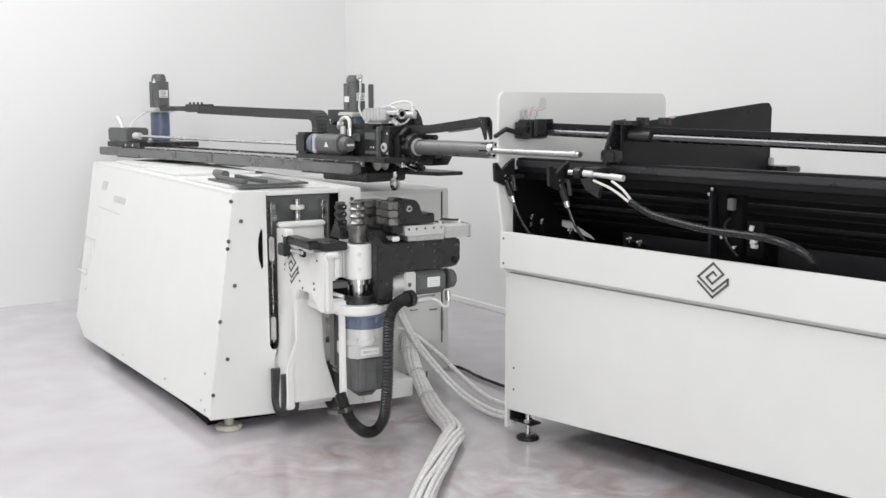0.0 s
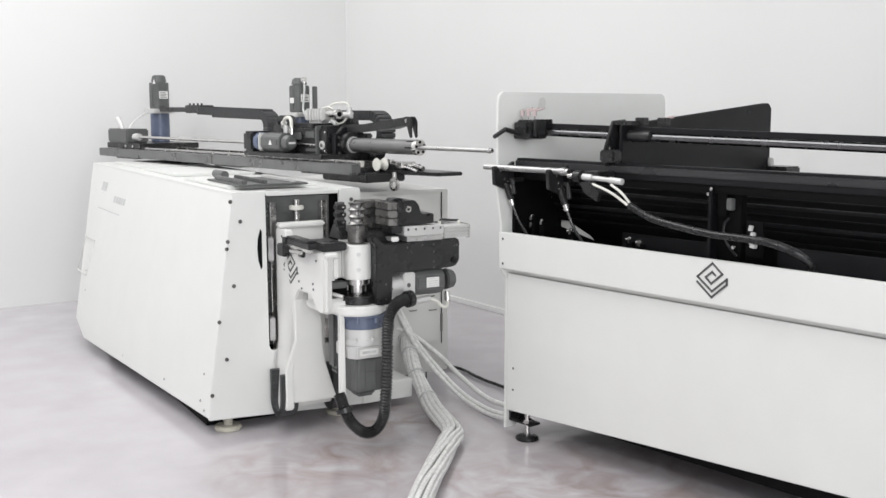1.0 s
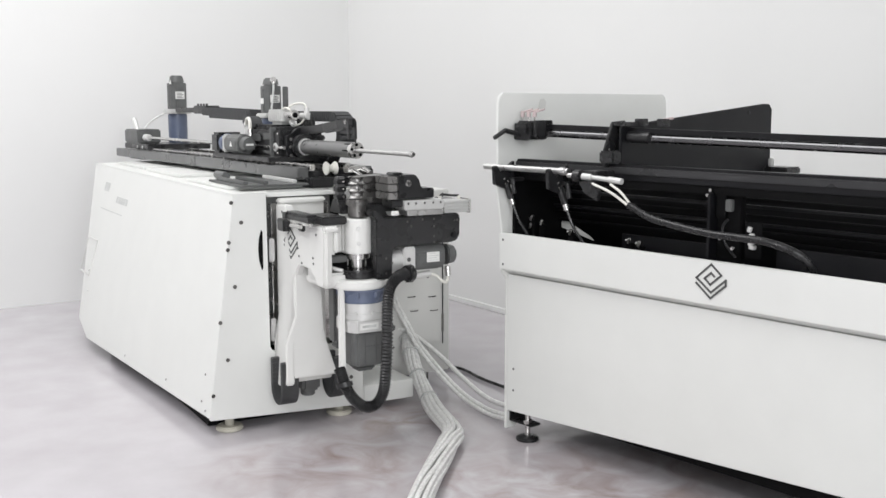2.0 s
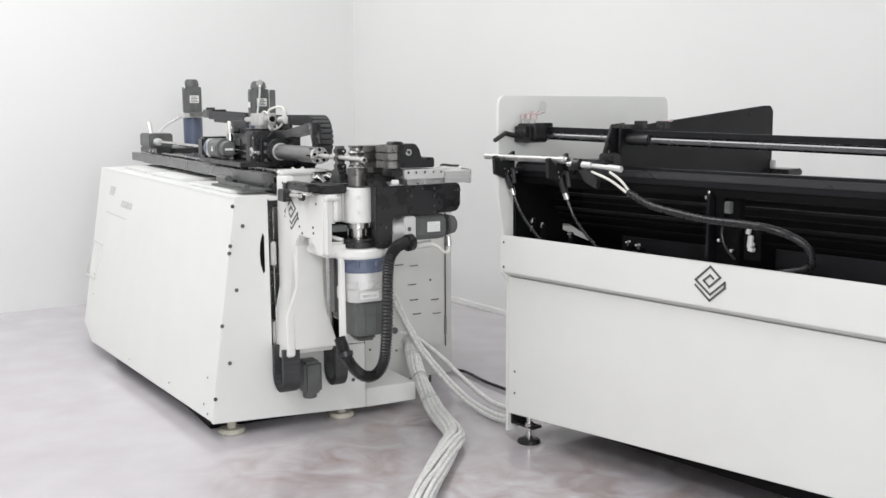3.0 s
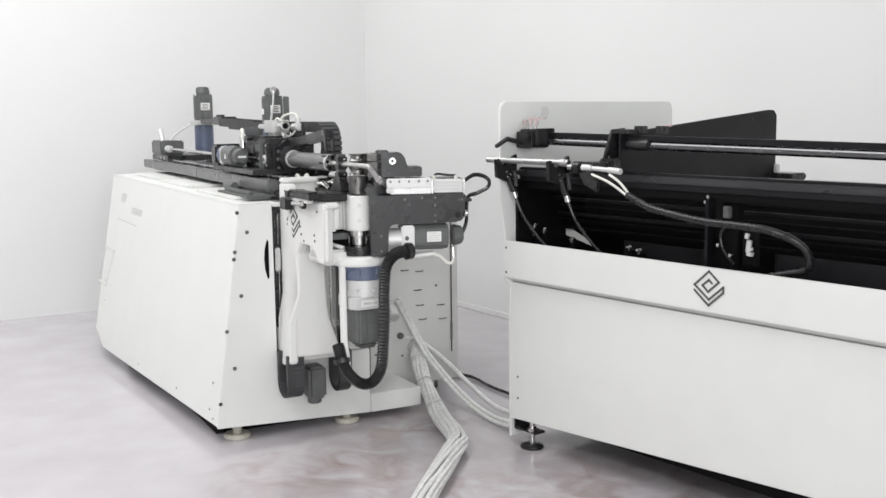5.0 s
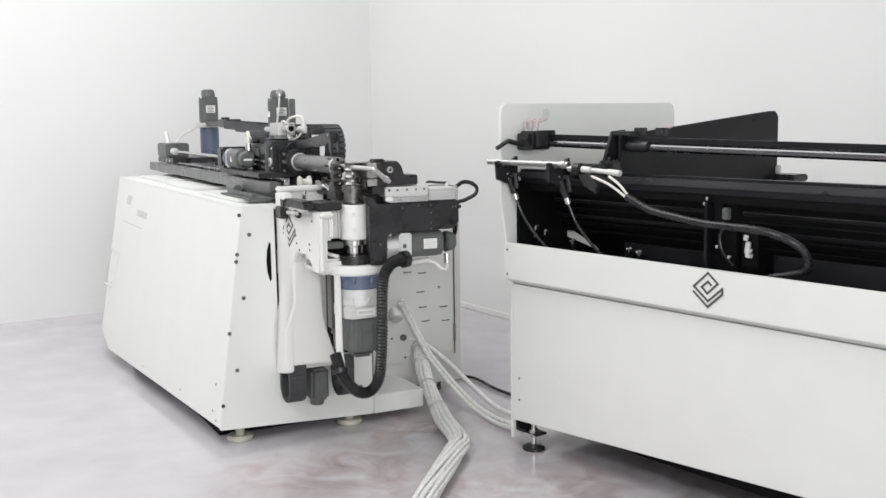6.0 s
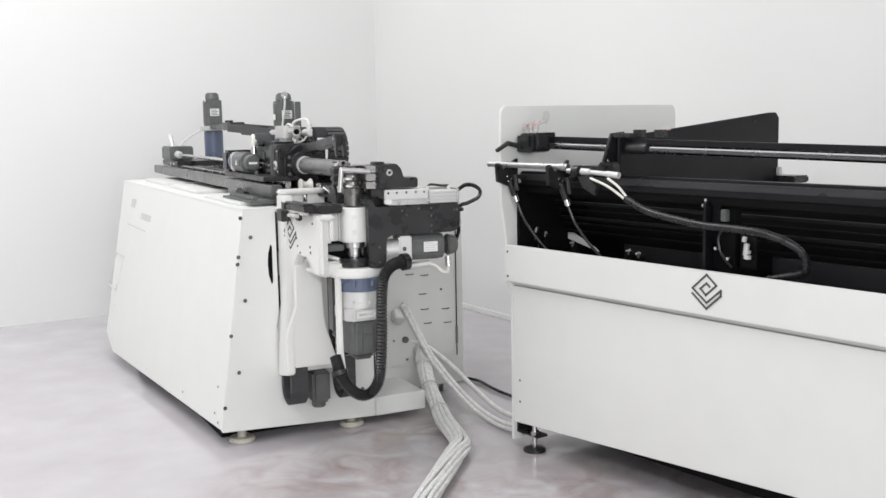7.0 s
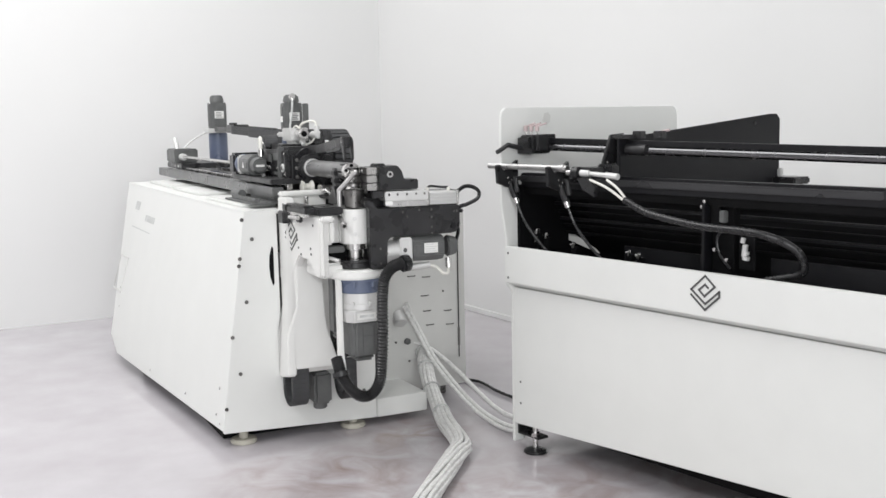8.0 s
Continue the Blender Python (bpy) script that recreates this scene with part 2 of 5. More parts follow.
def diamond_mark(bm, c, u, v, s, n, w=0.11):
    """A spiral diamond made of flat bars; u and v are its diagonals, n its normal."""
    c, u, v, n = Vector(c), Vector(u), Vector(v), Vector(n)
    line = [(0.02, -0.62), (-0.96, 0.1), (0.0, 0.94), (0.66, 0.4), (-0.04, -0.2), (-0.42, 0.12), (0.0, 0.46), (0.2, 0.3)]
    line2 = [(-0.96, -0.2), (0.0, -0.95), (0.96, -0.14), (0.96, 0.16), (0.02, -0.62)]
    for pts in (line, line2):
        for a, b in zip(pts, pts[1:]):
            p, q = c + (u * a[0] + v * a[1]) * s, c + (u * b[0] + v * b[1]) * s
            d = (q - p).normalized()
            e = n.cross(d).normalized() * (w * s / 2)
            d *= w * s / 2
            lo = [bm.verts.new(x) for x in (p - d - e, q + d - e, q + d + e, p - d + e)]
            hi = [bm.verts.new(x.co + n * 0.0012) for x in lo]
            bm.faces.new(lo), bm.faces.new(hi)
            for i in range(4):
                bm.faces.new((lo[i], lo[(i + 1) % 4], hi[(i + 1) % 4], hi[i]))
    return bm


# ---- bending machine: cabinet ----
def bender_cabinet():
    t = thing("bender_cabinet", BENDER, "white powder-coated sheet-metal base cabinet of a tube bending machine", "machine cabinet")
    L = -2.75

    def side(z):
        return 0.127 * (z - 0.07) / 0.93

    def lean(tmp):
        for v in tmp.verts:
            v.co.y += side(v.co.z) + 0.083 * max(-1.75, v.co.x) * (1 - min(1, max(0, (v.co.z - 0.07) / 0.93)))
    # long leaning side panel with a cut rear corner
    bm = B()
    tmp = B()
    pr(tmp, [(L, 1.0), (-0.004, 1.0), (-0.004, 0.07), (-1.85, 0.07), (-2.15, 0.13)], "y", 0.0, 0.02, 0.003)
    lean(tmp)
    add(bm, tmp)
    body = part("side_panel", bm, WHITE, t)
    for x, z in ((-0.06, 0.095), (-0.11, 0.125), (-0.1, 0.24), (-0.55, 0.12), (-1.15, 0.11), (-2.1, 0.3), (-2.2, 0.4)):
        tmp = bolt(B(), (x, 0, z), (0, -1, 0), 0.006, 0.003)
        lean(tmp)
        part("side_screw", tmp, STEEL, t)
    bm = B()
    tmp = B()
    for x0, x1, z0, z1 in ((-2.42, -2.16, 0.57, 0.58), (-2.42, -2.16, 0.37, 0.38), (-2.42, -2.41, 0.37, 0.58), (-2.17, -2.16, 0.37, 0.58)):
        bx(tmp, x0, x1, -0.004, 0.002, z0, z1, 0.002)
    lean(tmp)
    add(bm, tmp)
    part("hatch_frame", bm, GREYWHITE, t)
    bm = B()
    tmp = B()
    for x0, x1, z0, z1 in [(-1.96 + 0.055 * k, -1.915 + 0.055 * k, 0.815, 0.85) for k in range(5)] + [(-2.3, -1.75, 0.757, 0.762)]:
        bx(tmp, x0, x1, -0.0012, 0.001, z0, z1, 0)
    lean(tmp)
    add(bm, tmp)
    for a, b in ((0.86, 0.91), (0.845, 0.85)):
        tmp = bx(B(), -2.33 + (0.91 - b), -2.2 - (0.91 - b), -0.0012, 0.001, a, b, 0)
        lean(tmp)
        add(bm, tmp)
    part("faded_lettering", bm, FADED, t, "pale worn lettering shown as plain bars")
    # core
    bm = B()
    pr(bm, [(0.03, 0.09), (0.15, 0.985), (0.66, 0.985), (0.76, 0.30), (0.76, 0.09)], "x", -2.1, -0.13, 0)
    part("frame", bm, INNER, t)
    part("rear_frame", bx(B(), L + 0.03, -2.1, 0.17, 0.62, 0.55, 0.985, 0), INNER, t)
    # added black box that stops light passing under the cabinet, to darken the gap
    part("gap_light_block", bx(B(), -1.9, -0.135, 0.03, 0.72, 0.004, 0.088, 0), INNER, t)
    # top
    bm = B()
    pr(bm, [(L, 0.125), (L, 0.70), (-0.005, 0.70), (-0.005, 0.60), (-0.12, 0.60), (-0.12, 0.29), (-0.005, 0.29), (-0.005, 0.125)], "z", 0.99, 1.003, 0.003)
    part("top_sheet", bm, WHITE, t)
    for x0, x1, y0, y1 in ((-2.55, -1.9, 0.22, 0.62), (-1.75, -1.1, 0.2, 0.62), (-0.85, -0.2, 0.17, 0.58)):
        part("top_cover", bx(B(), x0, x1, y0, y1, 1.003, 1.018, 0.004), WHITE, t)
    part("grey_cover", bx(B(), -0.55, -0.1, 0.19, 0.5, 1.019, 1.028, 0.003), MOTOR, t, "dark grey steel cover plate")
    for y in (0.21, 0.3, 0.43):
        part("cover_bar", bx(B(), -0.5, -0.12, y, y + 0.022, 1.0285, 1.044, 0.003), ALU if y > 0.3 else MOTOR, t)
    part("cover_cylinder", cy(B(), (-0.64, 0.26, 1.044), (-0.5, 0.26, 1.044), 0.019, n=16, b=0.003), MOTOR, t)
    # front sheets
    bm = B()
    tmp = B()
    pr(tmp, [(0.0, 0.064), (0.127, 1.0), (0.266, 1.0), (0.27, 0.35), (0.28, 0.33), (0.70, 0.33), (0.70, 0.036)], "x", -0.02, 0.0, 0.003)
    add(bm, tmp)
    part("front_sheet", bm, WHITE, t)
    part("front_sheet", bx(B(), -0.02, 0.0, 0.60, 0.70, 0.334, 1.0, 0.003), WHITE, t)
    part("front_lip", bx(B(), -0.02, -0.001, 0.27, 0.598, 0.984, 1.002, 0.003), WHITE, t)
    for y, z in ((0.115, 0.968), (0.155, 0.885), (0.100, 0.805), (0.095, 0.775), (0.121, 0.62), (0.055, 0.475), (0.082, 0.315), (0.016, 0.17), (0.655, 0.955), (0.64, 0.17)):
        part("screw", bolt(B(), (0.0, y, z), (1, 0, 0), 0.0085, 0.005), TOOL, t)
    part("slot", pr(B(), [(0.240, 0.85), (0.246, 0.84), (0.246, 0.69), (0.240, 0.68), (0.229, 0.72), (0.226, 0.765), (0.229, 0.81)], "x", -0.001, 0.002, 0), INNER, t)
    # recess with lift guides
    part("recess_back", bx(B(), -0.128, -0.115, 0.268, 0.6, 0.33, 0.97, 0), MOTOR, t)
    for y in (0.325, 0.56):
        part("guide_rail", bx(B(), -0.115, -0.07, y - 0.014, y + 0.014, 0.2, 0.95, 0.003), STEEL, t)
    for z in (0.42, 0.76):
        part("guide_block", bx(B(), -0.10, -0.002, 0.276, 0.3, z - 0.05, z + 0.05, 0.004), TUBE, t)
    part("lead_screw", cy(B(), (-0.07, 0.43, 0.3), (-0.07, 0.43, 0.96), 0.014, n=16), STEEL, t)
    part("screw_nut", cy(B(), (-0.07, 0.43, 0.915), (-0.07, 0.43, 0.933), 0.032, n=20, b=0.003), PLASTIC, t)
    part("lift_motor", bx(B(), 0.003, 0.10, 0.375, 0.455, 0.160, 0.30, 0.012), MOTOR, t)
    part("motor_cap", cy(B(), (0.05, 0.415, 0.135), (0.05, 0.415, 0.163), 0.030, n=18, b=0.004), MOTOR, t)
    # feet
    for x, y in ((-0.06, 0.1), (-0.045, 0.60), (-2.1, 0.1), (-2.1, 0.6)):
        bm = B()
        cy(bm, (0, 0, 0), (0, 0, 0.02), 0.058, 0.056, n=28, b=0.005)
        cy(bm, (0, 0, 0.02), (0, 0, 0.1), 0.02, n=14)
        f = part("foot", bm, PAD, t, "round beige levelling foot")
        f.matrix_basis = pose(x, y, 0)
    # underside plinth
    part("plinth", bx(B(), -0.5, -0.003, 0.703, 0.955, 0.034, 0.118, 0.004), WHITE, t)
    part("plinth_foot", bx(B(), -0.4, -0.3, 0.8, 0.88, 0.0, 0.036, 0.004), TOOL, t)
    return t


def control_cabinet():
    t = thing("control_cabinet", BENDER, "light grey electrical cabinet behind the bending head", "electrical cabinet")
    X = -0.30
    part("body", bx(B(), -1.6, X, 0.70, 1.315, 0.05, 0.955, 0.005), GREYWHITE, t)
    part("door", bx(B(), X, X + 0.006, 0.72, 1.27, 0.2, 0.94, 0.003), GREYWHITE, t)
    part("seam", bx(B(), X + 0.004, X + 0.0075, 1.273, 1.277, 0.19, 0.94, 0), INNER, t)
    part("hinge", cy(B(), (X + 0.006, 1.275, 0.25), (X + 0.006, 1.275, 0.34), 0.006, n=8), TOOL, t)
    for y, z in ((1.09, 0.518), (1.10, 0.442), (1.215, 0.434), (1.115, 0.371), (1.225, 0.364), (1.02, 0.62), (1.1, 0.61)):
        bm = B()
        sw(bm, [(X, y - 0.018, z), (X + 0.010, y - 0.017, z - 0.002), (X + 0.010, y + 0.017, z - 0.002), (X, y + 0.018, z)], 0.0026, 8, 4)
        part("handle", bm, TOOL, t, "small dark wire handle")
    for y, z in ((0.93, 0.3), (1.02, 0.42), (1.19, 0.53), (0.86, 0.22), (1.0, 0.2)):
        part("panel_screw", cy(B(), (X + 0.005, y, z), (X + 0.009, y, z), 0.0055, n=10), TOOL, t)
    part("grommet", cy(B(), (X + 0.003, 0.99, 0.30), (X + 0.02, 0.99, 0.30), 0.016, n=16, b=0.003), MOTOR, t)
    part("lower_sheet", bx(B(), -0.5, X + 0.004, 0.74, 1.0, 0.168, 0.33, 0.004), GREYWHITE, t)
    part("cable_gland", cy(B(), (X, 0.95, 0.44), (X + 0.05, 0.94, 0.40), 0.03, n=16, b=0.004), ALU, t)
    part("leg", bx(B(), -0.42, -0.34, 1.15, 1.22, 0, 0.052, 0.004), TOOL, t)
    part("leg", bx(B(), -1.5, -1.4, 1.0, 1.1, 0, 0.052, 0.004), TOOL, t)
    return t


bender_cabinet()
control_cabinet()


# ---- servo motors ----
def servo(parent, m, length, w, plate=True, name="servo_motor"):
    """A square finned motor along local +z, its shaft end at the origin."""
    bm = B()
    c = w * 0.22
    q = w / 2
    outline = [(-q + c, -q), (q - c, -q), (q, -q + c), (q, q - c), (q - c, q), (-q + c, q), (-q, q - c), (-q, -q + c)]
    pr(bm, outline, "z", 0.0, length * 0.78, 0.004)
    for s in (-1, 1):
        bx(bm, -w * 0.16, w * 0.16, s * q - 0.004, s * q + 0.004, length * 0.06, length * 0.7, 0.002)
        bx(bm, s * q - 0.004, s * q + 0.004, -w * 0.16, w * 0.16, length * 0.06, length * 0.7, 0.002)
    o = part(name, bm, MOTOR, parent, "dark grey servo motor")
    o.matrix_basis = m
    bm = B()
    cy(bm, (0, 0, length * 0.78), (0, 0, length), q * 0.92, q * 0.72, n=12, b=0.006)
    e = part("encoder_cap", bm, MOTOR, o)
    if not plate:
        return o
    part("rating_plate", bx(B(), -w * 0.27, w * 0.27, -q - 0.0065, -q - 0.004, length * 0.3, length * 0.52, 0), LABEL, o, "small white rating plate")
    bm = B()
    for k in range(4):
        z = length * (0.33 + 0.045 * k)
        bx(bm, -w * 0.2, w * (0.2 - 0.07 * (k % 2)), -q - 0.0075, -q - 0.0068, z, z + 0.004, 0)
    part("plate_print", bm, INK, o)
    return o


# ---- feed beam: swings from the loading line to the bending line ----
RAIL_Z, TUBE_Z, TUBE_V = 1.09, 1.17, 0.18


def feed_beam():
    """Local x runs along the beam, 0 at its front end; y = 0 is the near face of the near rail."""
    t = thing("feed_beam", pose(-0.172, 0.80, 0, 0, 0, 7.5), "dark steel feed beam with guide rails above the machine cabinet", "feed beam")
    for x0, x1 in ((-2.77, -1.302), (-1.298, -0.02)):
        part("near_rail", bx(B(), x0, x1, 0.0, 0.05, RAIL_Z - 0.05, RAIL_Z, 0.003), RAIL, t)
    part("far_rail", bx(B(), -2.77, -0.0, 0.31, 0.36, RAIL_Z - 0.05, RAIL_Z, 0.003), RAIL, t)
    part("deck", bx(B(), -2.75, -0.05, 0.055, 0.305, RAIL_Z - 0.045, RAIL_Z - 0.018, 0.002), BLACK, t)
    for y in (0.09, 0.27):
        part("guide", bx(B(), -2.6, -0.06, y - 0.012, y + 0.012, RAIL_Z - 0.017, RAIL_Z + 0.012, 0.002), STEEL, t)
    part("rack", bx(B(), -2.3, -0.06, 0.15, 0.20, RAIL_Z - 0.016, RAIL_Z + 0.006, 0.002), TOOL, t)
    for x in (-2.45, -1.2, -0.35):
        part("swivel_pad", bx(B(), x - 0.14, x + 0.14, 0.03, 0.33, 1.03, RAIL_Z - 0.05, 0.006), BLACK, t)
    part("front_bracket", pr(B(), [(-0.16, 1.0495), (0.06, 1.0495), (0.12, 1.06), (0.12, RAIL_Z - 0.004), (-0.02, RAIL_Z - 0.004), (-0.02, RAIL_Z - 0.052), (-0.16, RAIL_Z - 0.052)], "y", 0.185, 0.30, 0.004), BLACK, t)
    part("front_block", bx(B(), -0.3, 0.05, 0.03, 0.26, 1.006, 1.0485, 0.006), BLACK, t)
    # ivory roller and oil nozzles at the front
    bm = B()
    cy(bm, (0.0, 0.125, RAIL_Z - 0.004), (0.0, 0.14, RAIL_Z - 0.004), 0.032, 0.022, n=22, b=0.003)
    cy(bm, (0.0, 0.14, RAIL_Z - 0.004), (0.0, 0.16, RAIL_Z - 0.004), 0.016, n=22)
    cy(bm, (0.0, 0.16, RAIL_Z - 0.004), (0.0, 0.175, RAIL_Z - 0.004), 0.022, 0.032, n=22, b=0.003)
    part("guide_roller", bm, PLASTIC, t, "grooved ivory plastic guide roller")
    bm = B()
    cy(bm, (0.1, 0.2, RAIL_Z - 0.005), (0.22, 0.19, RAIL_Z - 0.03), 0.012, 0.007, n=12)
    cy(bm, (0.12, 0.24, RAIL_Z - 0.005), (0.2, 0.24, RAIL_Z - 0.02), 0.012, n=12)
    bx(bm, 0.08, 0.13, 0.17, 0.26, RAIL_Z - 0.02, RAIL_Z + 0.01, 0.004)
    part("nozzle", bm, STEEL, t)
    part("front_tray", pr(B(), [(0.02, 0.16), (0.34, 0.2), (0.36, 0.34), (0.02, 0.36)], "z", RAIL_Z - 0.047, RAIL_Z - 0.03, 0.004), BLACK, t)
    ring_bm = ring(B(), (0.18, 0.08, 1.005), (0.18, 0.092, 1.005), 0.03, 0.018)
    cy(ring_bm, (0.18, 0.086, 1.03), (0.18, 0.086, 1.06), 0.01, n=12)
    part("eye_bolt", ring_bm, STEEL, t)
    # rear drive
    part("rear_plate", bx(B(), -2.78, -2.3, 0.06, 0.47, RAIL_Z, RAIL_Z + 0.035, 0.004), BLACK, t)
    part("pulley_block", bx(B(), -2.74, -2.46, 0.05, 0.2, RAIL_Z + 0.036, RAIL_Z + 0.125, 0.008), MOTOR, t)
    part("tension_knob", sw(B(), [(-2.62, 0.1, RAIL_Z + 0.1), (-2.64, 0.1, RAIL_Z + 0.14), (-2.69, 0.1, RAIL_Z + 0.19)], 0.016, 10, 4), ALU, t)
    part("shaft", cy(B(), (-2.44, 0.09, RAIL_Z + 0.075), (-0.35, 0.09, RAIL_Z + 0.075), 0.009, n=12), STEEL, t)
    part("shaft_nut", cy(B(), (-2.43, 0.09, RAIL_Z + 0.075), (-2.36, 0.09, RAIL_Z + 0.075), 0.022, n=12, b=0.003), ALU, t)
    g = part("gearbox", cy(B(), (-2.66, 0.383, RAIL_Z + 0.035), (-2.66, 0.383, RAIL_Z + 0.222), 0.062, n=32, b=0.004), BLUE, t, "slate blue gearbox cylinder")
    part("motor_flange", bx(B(), -2.735, -2.585, 0.308, 0.458, RAIL_Z + 0.222, RAIL_Z + 0.253, 0.006), ALU, t)
    servo(t, pose(-2.66, 0.383, RAIL_Z + 0.253, 0, 0, 90), 0.22, 0.112)
    part("warning_sign", pr(B(), [(-2.63, 1.505), (-2.59, 1.505), (-2.61, 1.535)], "y", 0.3235, 0.325, 0), LABEL, t)
    for x in (-2.5, -2.4):
        part("plate_screw", bolt(B(), (x, 0.06, RAIL_Z + 0.016), (0, -1, 0), 0.009, 0.005), ALU, t)
    part("chain_bracket", bx(B(), -2.6, -2.1, 0.345, 0.42, RAIL_Z + 0.232, RAIL_Z + 0.262, 0.003), BLACK, t)
    bm = B()
    bx(bm, -2.22, -2.02, 0.335, 0.43, RAIL_Z + 0.225, RAIL_Z + 0.275, 0.004)
    for k in range(4):
        cy(bm, (-2.19 + 0.05 * k, 0.355, RAIL_Z + 0.275), (-2.19 + 0.05 * k, 0.355, RAIL_Z + 0.287), 0.007, n=8)
    part("chain_clamp", bm, BLACK, t)
    part("drive_cable", sw(B(), [(-2.6, 0.12, RAIL_Z + 0.1), (-2.66, 0.2, RAIL_Z + 0.17), (-2.72, 0.33, RAIL_Z + 0.235)], 0.006, 8, 6), BRAID, t)
    link = part("chain_link", bx(B(), -0.0095, 0.0095, 0.325, 0.405, RAIL_Z + 0.195, RAIL_Z + 0.245, 0.002), CHAIN, t)
    link.matrix_basis = pose(-2.04, 0, 0.022)
    for k in range(1, 34):
        again("chain_link", link, t, pose(-2.04 + 0.022 * k, 0, 0.022 - 0.0005 * k))
    return t


def chain_loop():
    """The rolling end of the drag chain: an upper run, a half turn and a lower run."""
    t = thing("drag_chain_loop", pose(0, 0, 0), "black plastic drag chain rolling over behind the carriage", "drag chain")
    bm = B()
    R, zc = 0.085, RAIL_Z + 0.135
    links = [((-0.53 + 0.022 * k), zc + R, 0.0) for k in range(25)]
    links += [(R * math.sin(a), zc + R * math.cos(a), a) for a in [math.pi * k / 13 for k in range(1, 13)]]
    links += [(-0.022 * k, zc - R, math.pi) for k in range(14)]
    link = part("chain_link", bx(bm, -0.0105, 0.0105, 0.322, 0.408, -0.0245, 0.0245, 0.002), CHAIN, t)
    for k, (x, z, a) in enumerate(links):
        o = again("chain_link", link, t, pose(0, 0, 0)) if k else link
        o.matrix_basis = pose(x, 0, z) @ Matrix.Rotation(a, 4, "Y")
    return t


def chain_run():
    """The run of the drag chain that the carriage pulls, with its bend down to the carriage; local x as on the carriage."""
    t = thing("drag_chain", pose(0, 0, 0), "flat black plastic drag chain bending down to the carriage", "drag chain")
    R, z = 0.06, RAIL_Z + 0.2165
    links = [(-2.1 + 0.022 * k, z + 0.0004 * (24 - k), 0.0) for k in range(25)]
    links += [(-1.57 + R * math.sin(a), z - R + R * math.cos(a), a) for a in [math.pi * k / 12 for k in range(1, 7)]]
    links += [(-1.57 + R, z - R - 0.022 * k, math.pi / 2) for k in range(1, 6)]
    link = part("chain_link", bx(B(), -0.0105, 0.0105, 0.321, 0.409, -0.0252, 0.0252, 0.002), CHAIN, t)
    for k, (x, h, a) in enumerate(links):
        o = again("chain_link", link, t, pose(0, 0, 0)) if k else link
        o.matrix_basis = pose(x, 0, h) @ Matrix.Rotation(a, 4, "Y")
    return t


